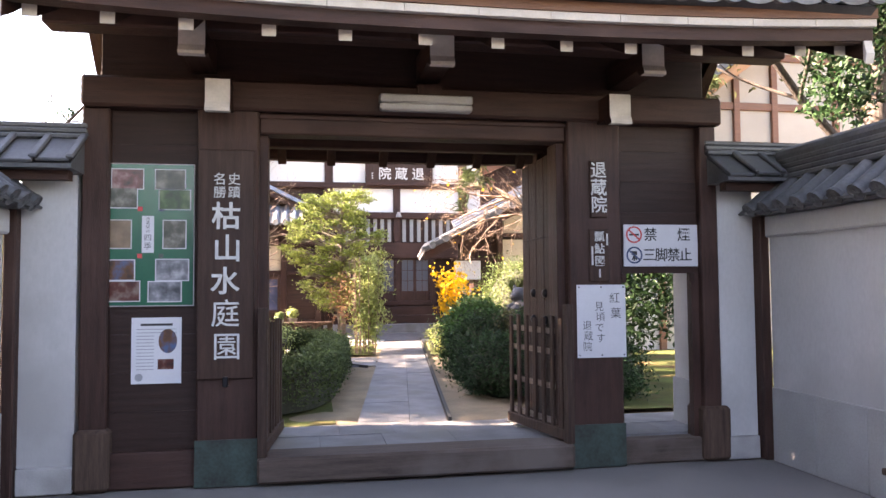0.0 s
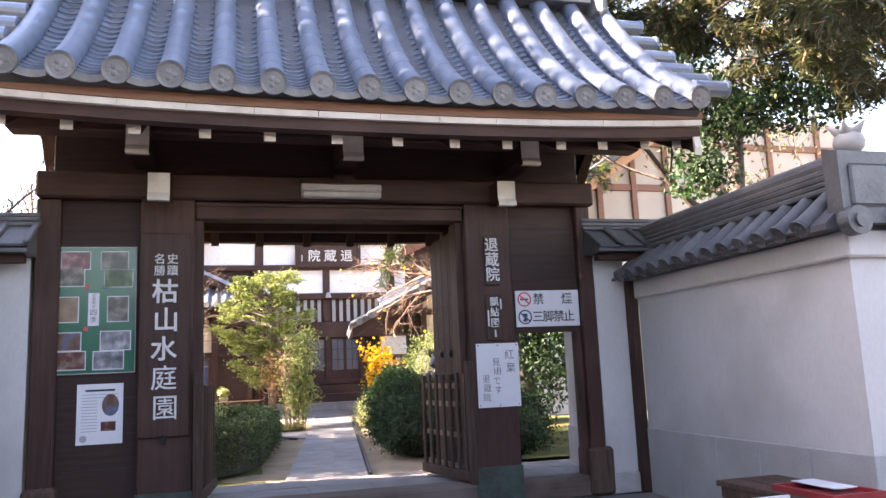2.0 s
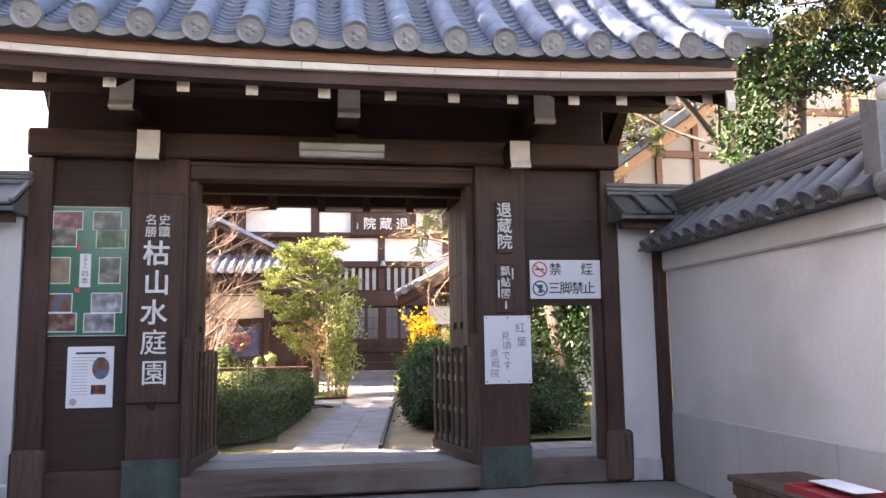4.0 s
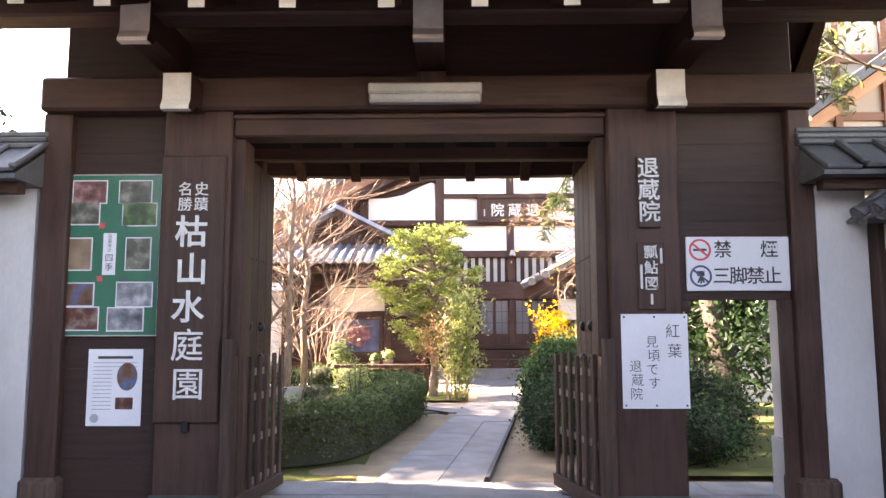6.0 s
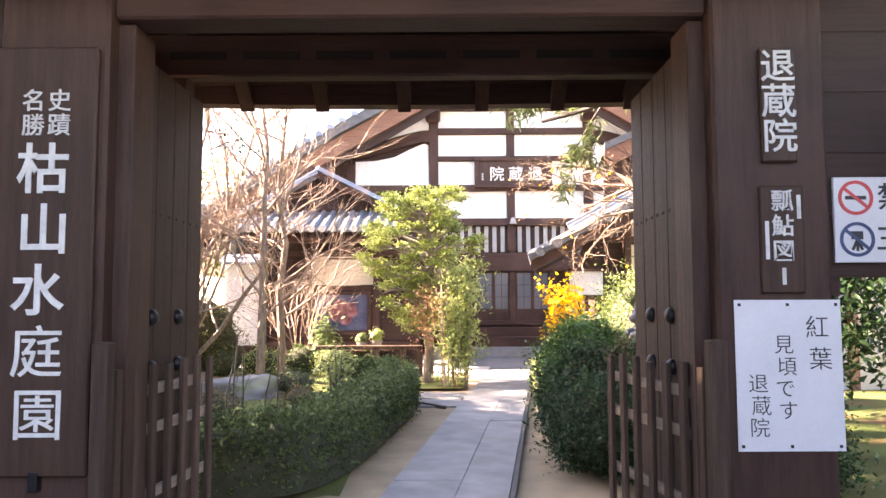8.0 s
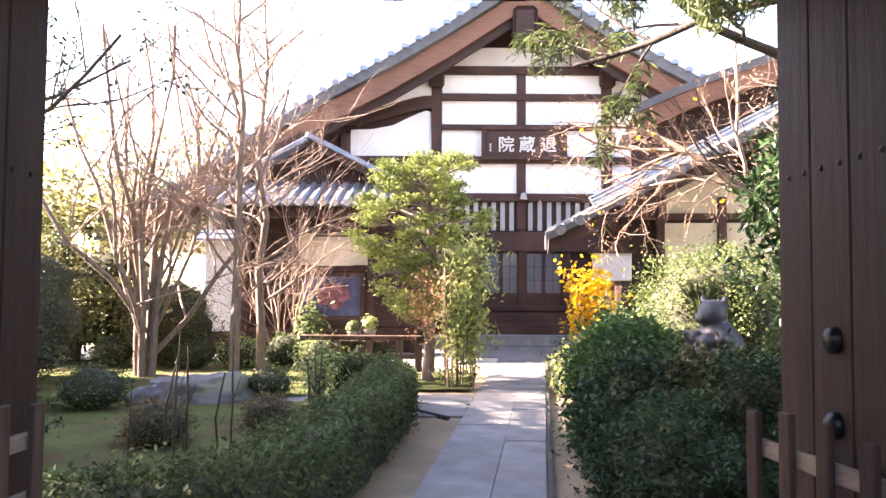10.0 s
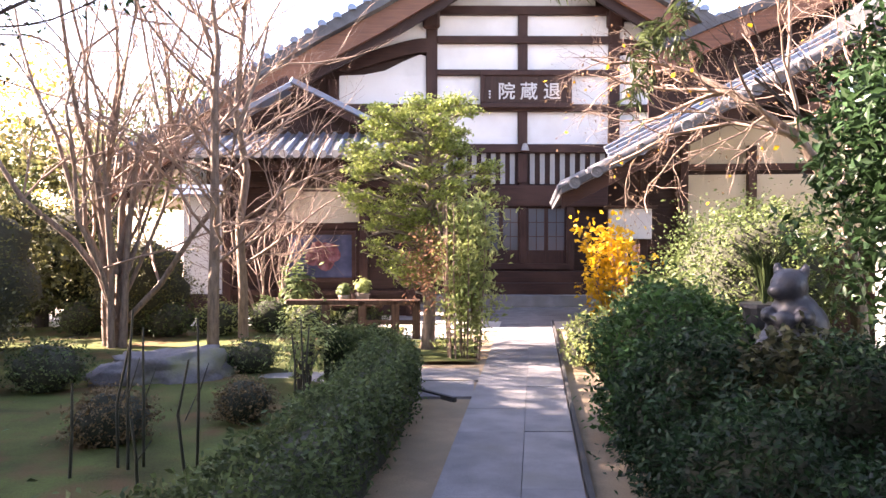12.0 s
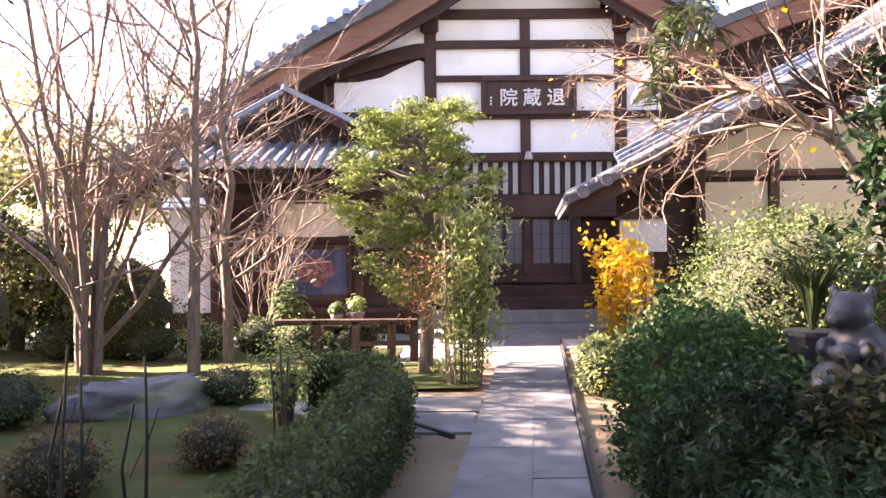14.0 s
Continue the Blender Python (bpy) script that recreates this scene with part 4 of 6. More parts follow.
tri = [(-5.4, 4.2), (9.2, 4.2), (4.3, 7.0), (1.9, 8.4), (-0.5, 7.0)]
va, vb = [bm.verts.new((x, HY + 0.03, z)) for x, z in tri], [bm.verts.new((x, HY + 0.09, z)) for x, z in tri]
bm.faces.new(va)
bm.faces.new(vb[::-1])
for i in range(5):
    bm.faces.new((va[i], va[(i + 1) % 5], vb[(i + 1) % 5], vb[i]))
bmesh.ops.recalc_face_normals(bm, faces=bm.faces)
hpart("gable_boarding", bm, wood_board)
# lattice windows under the fields
for x0, x1 in ((0.0, 1.78), (2.02, 3.9)):
    win = hpart("lattice_window", boxed(x0, x1, HY - 0.04, HY + 0.0, 2.97, 3.7), wood_board)
    n = 8
    for i in range(n):
        x = x0 + (i + 0.5) * (x1 - x0) / n
        part("bar", boxed(x - 0.06, x + 0.05, HY - 0.075, HY - 0.041, 2.98, 3.69), dado, win)
# sliding glass doors
glass = bpy.data.materials.new("window_glass")
glass.use_nodes = True
b = glass.node_tree.nodes["Principled BSDF"]
b.inputs["Base Color"].default_value, b.inputs["Roughness"].default_value = (0.09, 0.1, 0.115, 1), 0.2
b.inputs["Specular IOR Level"].default_value = 0.8
for x0, x1 in ((0.95, 1.4), (1.4, 1.84), (2.0, 2.46), (2.46, 2.93)):
    sd = hpart("sliding_door", boxed(x0, x1, HY - 0.08, HY - 0.03, 1.12, 2.44), wood_up)
    for j in range(3):
        za = 1.42 + j * 0.33
        for i in range(2):
            w = (x1 - x0 - 0.08) / 2
            xa = x0 + 0.04 + i * w
            part("pane", boxed(xa + 0.008, xa + w - 0.008, HY - 0.086, HY - 0.081, za + 0.008, za + 0.322), glass, sd)
for i in range(3):
    hpart("step", boxed(0.2 - 0.3 * i, 3.7 + 0.3 * i, HY - 0.5 - 0.35 * i, HY - 0.15 - 0.35 * i if i else HY - 0.1, G, 0.95 - 0.25 * i, bevel=0.01), wood_along if i < 2 else path_stone)
hpart("skirting", boxed(0.9, 3.0, HY - 0.1, HY - 0.04, 0.7, 1.12), wood_board)
# bell at the middle post
bm = bmesh.new()
cyl(bm, 0.1, 0.16, 14, pose(1.94, HY - 0.28, 3.82), 0.05)
hpart("bell", bm, lamp_white, "small pale bell under the beam")
# name board with three characters, read from the right
nb = thing("name_plaque", (1.96, HY - 0.2, 4.74), "dark framed wooden plaque with three white characters", "sign")
pl = part("board", boxed(-0.97, 0.97, -0.06, 0.0, 0.06, 0.78, bevel=0.01), wood_sign, nb)
for a, b_, c, d in ((-1.06, 1.06, 0.72, 0.84), (-1.06, 1.06, -0.02, 0.1), (-1.06, -0.95, 0.1, 0.72), (0.95, 1.06, 0.1, 0.72)):
    part("frame_rail", boxed(a, b_, -0.11, 0.0, c, d, bevel=0.015), wood_up, nb)
for x, ch in ((-0.45, "院"), (0.07, "蔵"), (0.6, "退")):
    lettering("character", ch, 0.41, letter_white, nb, facing(x, -0.064, 0.34), 0.005)
for i in range(3):
    part("small_writing", boxed(-0.86, -0.82, -0.064, -0.06, 0.2 + i * 0.07, 0.245 + i * 0.07), letter_white, nb)
# gable roof: sloping slabs, bargeboards and verge tiles
verge = [(-8.2, 2.55), (-5.61, 4.16), (-4.4, 4.98), (-2.6, 6.07), (-1.29, 6.76), (0.02, 7.53), (1.9, 8.75)]
for s in (-1, 1):
    pts = [(x if s < 0 else 3.8 - x, z) for x, z in verge]
    for name, ya, yb, up, down, ma in (("roof", 16.4, 30, 0.3, 0.02, tile_mat), ("bargeboard", 16.55, 16.68, -0.02, -0.5, brown_wood), ("inner_bargeboard", 16.7, 16.8, -0.1, -0.72, wood_board)):
        bm = bmesh.new()
        ring = [[bm.verts.new((x, y_, z + k)) for y_, k in ((ya, up), (yb, up), (yb, down), (ya, down))] for x, z in pts]
        for a, b in zip(ring, ring[1:]):
            for k in range(4):
                bm.faces.new((a[k], b[k], b[(k + 1) % 4], a[(k + 1) % 4]))
        bm.faces.new(ring[0])
        bm.faces.new(ring[-1][::-1])
        bmesh.ops.recalc_face_normals(bm, faces=bm.faces)
        hpart(name, bm, ma)
    roll_me = roll_mesh(0.1, 0.5, 6)
    for (xa, za), (xb, zb) in zip(pts, pts[1:]):
        n = max(2, int(math.hypot(xb - xa, zb - za) / 0.33))
        for i in range(n):
            k = i / n
            ob = part("verge_tile", roll_me, tile, hall)
            ob.matrix_local = Matrix.Translation(hall.location).inverted() @ pose(xa + (xb - xa) * k, 16.34, za + (zb - za) * k + 0.3, 0, 0, 0)
bm = bmesh.new()
cyl(bm, 0.2, 13.6, 14, pose(1.9, 23.2, 9.2, 90, 0, 0))
hpart("ridge", bm, tile_mat)
hpart("gable_pendant", boxed(1.6, 2.2, 16.5, 16.6, 7.3, 8.3, bevel=0.1), wood_board)
hpart("back_wall", boxed(-6, 9.8, 29.5, 29.7, G, 4.4), plaster)
for x in (-6.0, 9.7):
    hpart("side_wall", boxed(x, x + 0.15, HY + 0.1, 29.5, G, 4.4), plaster)

# ---- left wing with its tiled lean-to ----
wing = thing("side_building", (-3.0, 14.6, G), "low side building with a tiled eave and white wall", "building")


def wpart(name, bm, mat, label="", parent=None, ref=wing):
    ob = part(name, bm, mat, parent or ref, label)
    if parent is None:
        ob.matrix_local = Matrix.Translation(ref.location).inverted()
    return ob


wpart("wall", boxed(-5.0, -4.15, 14.5, 14.65, 0.62, 2.5), plaster)
wpart("wall_foot", boxed(-5.0, -4.15, 14.45, 14.66, G, 0.62), wood_board)
wpart("boarded_wall", boxed(-4.15, -0.5, 14.55, 14.7, G, 3.4), wood_board)
for x in (-4.15, -3.1, -1.5, -0.6):
    wpart("post", boxed(x - 0.08, x + 0.08, 14.4, 14.56, G, 3.3, bevel=0.01), wood_up)
for z in (0.6, 1.9, 2.7):
    wpart("rail", boxed(-4.15, -0.5, 14.46, 14.56, z, z + 0.1), wood_along)
wpart("plaster_panel", boxed(-3.02, -1.58, 14.5, 14.56, 2.02, 2.68), plaster_cream)
wpart("eave_beam", boxed(-4.4, -1.1, 13.75, 13.9, 2.95, 3.1), wood_along)
for x in np.arange(-4.3, -1.1, 0.3):
    bm = bmesh.new()
    prism(bm, [(13.6, 3.08), (13.6, 3.15), (14.7, 3.5), (14.7, 3.42)], x - 0.03, x + 0.03)
    wpart("rafter", bm, wood_deep)
for xa, xb, za, zb, ya in ((-4.6, -1.0, 3.16, 3.72, 13.5),):
    bm = bmesh.new()
    prism(bm, [(ya, za), (ya, za + 0.05), (15.2, zb + 0.1), (15.2, zb)], xa, xb)
    wpart("roof", bm, tile_mat)
    rm, dm = roll_mesh(0.06, 1.78, 6), disc_mesh(0.072, 0.03)
    for x in np.arange(xa + 0.1, xb, 0.235):
        o = part("roll_tile", rm, tile, wing)
        o.matrix_local = Matrix.Translation(wing.location).inverted() @ pose(x, ya, za + 0.05, 19.5, 0, 0)
        o = part("eave_disc", dm, white_paint, wing)
        o.matrix_local = Matrix.Translation(wing.location).inverted() @ pose(x, ya, za + 0.07, 0, 0, 0)
# gable above it
bm = bmesh.new()
tri = [(-4.9, 3.62), (-1.0, 3.75), (-2.05, 4.3), (-3.0, 4.75)]
va, vb = [bm.verts.new((x, 15.3, z)) for x, z in tri], [bm.verts.new((x, 15.4, z)) for x, z in tri]
bm.faces.new(va)
bm.faces.new(vb[::-1])
for i in range(4):
    bm.faces.new((va[i], va[(i + 1) % 4], vb[(i + 1) % 4], vb[i]))
bmesh.ops.recalc_face_normals(bm, faces=bm.faces)
wpart("gable", bm, wood_board)
for xa, za, xb, zb in ((-3.0, 4.8, -0.95, 3.78), (-3.0, 4.8, -5.2, 3.6)):
    L = math.hypot(xb - xa, zb - za)
    ang = math.degrees(math.atan2(zb - za, xb - xa))
    ob = wpart("verge", boxed(0, L, -0.3, 1.7, 0.0, 0.1, bevel=0.01), tile)
    ob.matrix_local = Matrix.Translation(wing.location).inverted() @ pose(xa, 15.1, za, 0, -ang, 0)
    ob = wpart("bargeboard", boxed(0, L, 0, 0.06, -0.16, -0.005), wood_along)
    ob.matrix_local = Matrix.Translation(wing.location).inverted() @ pose(xa, 14.9, za, 0, -ang, 0)
# low wall roof at the far left
bm = bmesh.new()
prism(bm, [(14.2, 2.5), (14.2, 2.55), (14.6, 2.75), (15.0, 2.5)], -5.1, -4.2)
wpart("wall_cap", bm, tile)

# notice board with a painting, and a pale poster over it
ab = thing("painting_board", (-2.2, 13.6, G), "framed painting of a red tree on blue, on a stand", "notice board")
blue = photo_mat("painting_blue", (0.015, 0.022, 0.05), (0.035, 0.045, 0.1), (0.08, 0.09, 0.16), 3)
redp = photo_mat("painting_red", (0.06, 0.018, 0.03), (0.17, 0.05, 0.06), (0.25, 0.13, 0.16), 9)
part("panel", boxed(-0.58, 0.58, -0.02, 0.02, 0.78, 1.58), blue, ab)
bm = bmesh.new()
for k in range(9):
    a = k * 0.7
    bmesh.ops.create_circle(bm, cap_ends=True, segments=14, radius=0.12 + 0.05 * math.sin(k * 3), matrix=pose(0.05 + 0.2 * math.cos(a), -0.023 - 0.0004 * k, 1.2 + 0.13 * math.sin(a), 90, 0, 0))
part("painted_tree", bm, redp, ab)
for a, b_, c, d in ((-0.64, 0.64, 1.57, 1.64), (-0.64, 0.64, 0.72, 0.79), (-0.64, -0.57, 0.0, 1.6), (0.57, 0.64, 0.0, 1.6)):
    part("frame_rail", boxed(a, b_, -0.04, 0.03, c, d, bevel=0.006), wood_along, ab)
ps = thing("pale_poster", (-2.3, 14.38, 2.0), "pale cream sheet hung on the side building", "poster")
part("sheet", boxed(-0.32, 0.42, -0.01, 0.0, 0.0, 0.62), plaster_cream, ps)
part("rail", boxed(-0.36, 0.46, -0.02, 0.02, 0.6, 0.64), wood_along, ps)

# ---- right wing: roof with its verge towards the gate ----
rw = thing("reception_building", (5.0, 11.0, G), "reception building with cream walls and a low tiled roof", "building")
line = [(1.58, 2.3), (2.3, 2.66), (3.64, 3.34), (5.0, 4.07), (6.1, 4.66)]
for name, ya, yb, up, down, ma in (("roof", 9.75, 15.5, 0.09, 0.0, tile_mat), ("verge_board", 9.85, 9.92, -0.01, -0.2, wood_along)):
    bm = bmesh.new()
    ring = [[bm.verts.new((x, y_, z + k)) for y_, k in ((ya, up), (yb, up), (yb, down), (ya, down))] for x, z in line]
    for a, b in zip(ring, ring[1:]):
        for k in range(4):
            bm.faces.new((a[k], b[k], b[(k + 1) % 4], a[(k + 1) % 4]))
    bm.faces.new(ring[0])
    bm.faces.new(ring[-1][::-1])
    bmesh.ops.recalc_face_normals(bm, faces=bm.faces)
    wpart(name, bm, ma, ref=rw)
high = [(3.0, 4.5), (4.0, 4.92), (5.3, 5.35), (6.8, 5.95)]
for name, ya, yb, up, down, ma in (("upper_roof", 11.5, 15.5, 0.16, 0.02, tile_mat), ("upper_verge_board", 11.55, 11.65, 0.015, -0.3, brown_wood), ("upper_gable", 11.9, 12.0, -0.02, -1.6, wood_board)):
    bm = bmesh.new()
    ring = [[bm.verts.new((x, y_, z + k)) for y_, k in ((ya, up), (yb, up), (yb, down), (ya, down))] for x, z in high]
    for a, b in zip(ring, ring[1:]):
        for k in range(4):
            bm.faces.new((a[k], b[k], b[(k + 1) % 4], a[(k + 1) % 4]))
    bm.faces.new(ring[0])
    bm.faces.new(ring[-1][::-1])
    bmesh.ops.recalc_face_normals(bm, faces=bm.faces)
    wpart(name, bm, ma, ref=rw)
rm = roll_mesh(0.07, 0.36, 6)
for k in range(4):
    for (xa, za), (xb, zb) in zip(line, line[1:]):
        ang = math.degrees(math.atan2(zb - za, xb - xa))
        n = max(2, int(math.hypot(xb - xa, zb - za) / 0.34))
        for i in range(n):
            t = i / n
            o = part("roll_tile", rm, tile_end, rw)
            o.matrix_local = Matrix.Translation(rw.location).inverted() @ Matrix.Translation((xa + (xb - xa) * t, 9.85 + k * 0.3, za + (zb - za) * t + 0.1)) @ Euler((0, radians(-ang), 0)).to_matrix().to_4x4() @ pose(0, 0, 0, 0, 0, -90)
dm = disc_mesh(0.075, 0.04)
for i in range(15):
    k = i / 14
    x = 1.75 + k * 4.0
    o = part("verge_disc", dm, tile_end, rw)
    o.matrix_local = Matrix.Translation(rw.location).inverted() @ pose(x, 9.76, float(np.interp(x, [p[0] for p in line], [p[1] for p in line])) + 0.05, 0, 0, 0)
rm = roll_mesh(0.05, 0.3, 6)
for i in range(18):
    o = part("eave_disc", rm, tile_end, rw)
    o.matrix_local = Matrix.Translation(rw.location).inverted() @ Matrix.Translation((1.54, 9.8 + i * 0.3, 2.37)) @ Euler((0, radians(-28), 0)).to_matrix().to_4x4() @ pose(0, 0, 0, 0, 0, -90)
for i in range(3):
    L, xa, za = 3.9, 2.3, 2.86
    o = wpart("ridge_course", boxed(0, L, -0.1 + i * 0.02, 0.1 - i * 0.02, i * 0.06, 0.055 + i * 0.06, bevel=0.01), tile, ref=rw)
    o.matrix_local = Matrix.Translation(rw.location).inverted() @ pose(xa, 10.9, za + 0.02, 0, -27, 0)
wpart("wall", boxed(2.75, 6.0, 10.7, 10.85, G, 2.75), wood_board, ref=rw)
wpart("wall", boxed(3.4, 6.0, 10.7, 10.85, 2.75, 3.35), plaster_cream, ref=rw)
for x0, x1, z0, z1 in ((3.35, 4.15, 1.75, 2.6), (4.3, 5.9, 1.6, 2.6)):
    wpart("plaster_panel", boxed(x0, x1, 10.66, 10.71, z0, z1), plaster_cream, ref=rw)
for x in (2.75, 3.3, 4.22, 5.95):
    wpart("post", boxed(x - 0.06, x + 0.06, 10.58, 10.72, G, 3.0, bevel=0.01), wood_up, ref=rw)
for z in (1.55, 2.66):
    wpart("rail", boxed(2.75, 6.0, 10.62, 10.7, z, z + 0.09), wood_along, ref=rw)
for x0 in (3.36, 4.3):
    wpart("window", boxed(x0, x0 + 0.78, 10.66, 10.7, 0.7, 1.5), glass, ref=rw)
wpart("side_wall", boxed(2.7, 2.8, 10.85, 15.4, G, 2.9), wood_board, ref=rw)
PIV = Vector((1.42, 9.75, G))
rw.matrix_world = Matrix.Translation(PIV) @ pose(0, 0, 0, 0, 0, -7.1) @ Matrix.Translation(-PIV) @ Matrix.Translation(rw.location)
wl = thing("white_lantern_sign", (2.62, 10.3, G), "white box sign on a dark post by the reception", "sign")
part("post", boxed(-0.03, 0.03, -0.03, 0.03, 0, 1.6), wood_up, wl)
part("box", boxed(-0.28, 0.28, -0.1, 0.1, 1.5, 1.92, bevel=0.01), paper_white, wl)
part("roof", boxed(-0.34, 0.34, -0.16, 0.16, 1.92, 1.96, bevel=0.008), wood_along, wl)
wp = thing("white_stand_sign", (2.95, 9.9, G), "small white standing notice by the reception", "sign")
part("panel", boxed(-0.18, 0.18, -0.015, 0.015, 0.35, 0.85), paper_white, wp)
for x in (-0.17, 0.17):
    part("leg", boxed(x - 0.015, x + 0.015, -0.02, 0.02, 0, 0.9), wood_up, wp)

# ---- bench-like rail with potted plants ----
rl = thing("low_rail", (-1.1, 11.2, G), "low weathered timber rail on stout posts", "rail")
part("top_rail", boxed(-1.25, 0.78, -0.06, 0.06, 0.5, 0.58, bevel=0.01), wood_grey, rl)
part("shelf", boxed(-0.6, 0.2, 0.1, 0.42, 0.44, 0.49, bevel=0.01), wood_grey, rl)
for x in (-0.65, -0.1, 0.4, 0.72):
    part("post", boxed(x - 0.06, x + 0.06, -0.06, 0.06, -0.02, 0.56, bevel=0.015), wood_grey, rl)
part("lower_rail", boxed(-0.1, 0.75, -0.03, 0.03, 0.2, 0.27), wood_grey, rl)
clay = material("clay_pot", (0.35, 0.3, 0.26), 0.8, (0.25, 0.21, 0.18), 8)
POTS = [(-1.5, 11.45, G + 0.49, 0.09), (-1.22, 11.46, G + 0.49, 0.11)]

# ---- plants ----
def leaf_colour(name, light, dark, rough=0.5, through=0.35, spread=0.35):
    return material(name, light, rough, dark, 1.6, bump=0, fine=14, spread=spread, through=through, gloss=0.25)


leaf_hedge = leaf_colour("hedge_leaf", (0.1, 0.14, 0.052), (0.04, 0.064, 0.026), 0.6, spread=0.5)
leaf_olive = leaf_colour("olive_leaf", (0.15, 0.15, 0.055), (0.07, 0.075, 0.03), 0.6, 0.3, 0.5)
leaf_fresh = leaf_colour("fresh_evergreen_leaf", (0.065, 0.15, 0.042), (0.028, 0.068, 0.022), 0.5, 0.35, 0.5)
leaf_dark = leaf_colour("dark_evergreen_leaf", (0.032, 0.076, 0.028), (0.01, 0.028, 0.012), 0.5, spread=0.65)
leaf_camellia = leaf_colour("camellia_leaf", (0.032, 0.07, 0.026), (0.013, 0.034, 0.013), 0.38)
leaf_light = leaf_colour("light_green_leaf", (0.16, 0.21, 0.075), (0.075, 0.11, 0.04), 0.5, 0.4, 0.45)
leaf_pine = leaf_colour("podocarp_leaf", (0.36, 0.42, 0.12), (0.15, 0.2, 0.06), 0.5, 0.4, 0.45)
leaf_needle = leaf_colour("pine_needle", (0.15, 0.2, 0.08), (0.08, 0.11, 0.05), 0.5, 0.3)
leaf_needle_dark = leaf_colour("dark_pine_needle", (0.075, 0.085, 0.035), (0.035, 0.042, 0.02), 0.5, 0.25)
leaf_yellow = leaf_colour("yellow_leaf", (0.75, 0.5, 0.03), (0.6, 0.33, 0.02), 0.5, 0.5, 0.2)
leaf_autumn = leaf_colour("autumn_gold_leaf", (0.5, 0.33, 0.05), (0.3, 0.22, 0.05), 0.6, 0.45, 0.35)
leaf_brown = leaf_colour("dry_brown_leaf", (0.3, 0.19, 0.11), (0.17, 0.1, 0.06), 0.7, 0.4)
leaf_dry = leaf_colour("dry_azalea_leaf", (0.2, 0.145, 0.075), (0.1, 0.075, 0.04), 0.7, 0.3, 0.5)
leaf_olive_dark = leaf_colour("dusky_olive_leaf", (0.085, 0.085, 0.04), (0.035, 0.042, 0.02), 0.6, 0.3, 0.6)
leaf_red = leaf_colour("russet_leaf", (0.3, 0.15, 0.09), (0.18, 0.09, 0.055), 0.6, 0.4)
leaf_bamboo = leaf_colour("bamboo_grass_leaf", (0.4, 0.45, 0.18), (0.2, 0.26, 0.09), 0.5, 0.45)
bark_pale = material("pale_bark", (0.26, 0.19, 0.145), 0.85, (0.085, 0.062, 0.047), 5, (6, 6, 1.2), 0.5, 30)
bark_limb = material("grey_limb_bark", (0.3, 0.26, 0.22), 0.85, (0.15, 0.125, 0.1), 5, (6, 6, 1.2), 0.5, 30)
bark_twig = material("twig_bark", (0.27, 0.19, 0.145), 0.8, (0.15, 0.1, 0.078), 5, bump=0.2, fine=30)
bark_dark = material("dark_bark", (0.085, 0.065, 0.055), 0.9, (0.035, 0.028, 0.025), 6, (6, 6, 1.5), 0.9, 30)
bamboo_black = material("black_bamboo", (0.03, 0.035, 0.025), 0.4, (0.02, 0.02, 0.016), 8, bump=0.1)


def leaves(name, centres, size, mat, parent, aspect=0.45, up=0.5, seed=1, jitter=0.35, fold=0.25, kind="", droop=0.0):
    """Many small folded leaves, one at each centre, turned at random with a bias upwards."""
    g = np.random.default_rng(seed)
    c = np.asarray(centres, float)
    n = len(c)
    nor = g.normal(size=(n, 3))
    nor /= np.linalg.norm(nor, axis=1)[:, None]
    nor[:, 2] += up * 2
    nor /= np.linalg.norm(nor, axis=1)[:, None]
    d = g.normal(size=(n, 3))
    d[:, 2] -= droop
    d -= (d * nor).sum(1)[:, None] * nor
    d /= np.linalg.norm(d, axis=1)[:, None]
    w = np.cross(nor, d)
    s = size * (1 + jitter * g.uniform(-1, 1, n))[:, None]
    v = np.empty((n, 4, 3))
    v[:, 0] = c - d * s * 0.5
    v[:, 1] = c + w * s * aspect * 0.5 + nor * s * fold * 0.4
    v[:, 2] = c + d * s * 0.5
    v[:, 3] = c - w * s * aspect * 0.5 + nor * s * fold * 0.4
    i = np.arange(n)[:, None] * 4
    f = np.concatenate([i + [0, 1, 2], i + [0, 2, 3]])
    ob = part(name, np_mesh(name, v.reshape(-1, 3), f), mat, parent)
    if kind:
        ob["kind"] = kind
    return ob


def tubes(name, paths, mat, parent, sides=5):
    """Branches: each path is points and radii."""
    V, F, base = [], [], 0
    ang = np.linspace(0, 2 * np.pi, sides, endpoint=False)
    for pts, rad in paths:
        p, r = np.asarray(pts, float), np.asarray(rad, float)
        t = np.gradient(p, axis=0)
        t /= np.linalg.norm(t, axis=1)[:, None] + 1e-9
        ref = np.where(np.abs(t[:, 2:3]) > 0.9, [[1.0, 0, 0]], [[0, 0, 1.0]])
        a = np.cross(t, ref)
        a /= np.linalg.norm(a, axis=1)[:, None] + 1e-9
        b = np.cross(t, a)
        ring = p[:, None] + r[:, None, None] * (np.cos(ang)[None, :, None] * a[:, None] + np.sin(ang)[None, :, None] * b[:, None])
        V.append(ring.reshape(-1, 3))
        m = len(p)
        j = np.arange(m - 1)[:, None] * sides
        k = np.arange(sides)[None]
        k2 = (k + 1) % sides
        F.append(np.stack([j + k, j + k2, j + sides + k2, j + sides + k], -1).reshape(-1, 4) + base)
        base += m * sides
    return part(name, np_mesh(name, np.concatenate(V), np.concatenate(F), True), mat, parent)


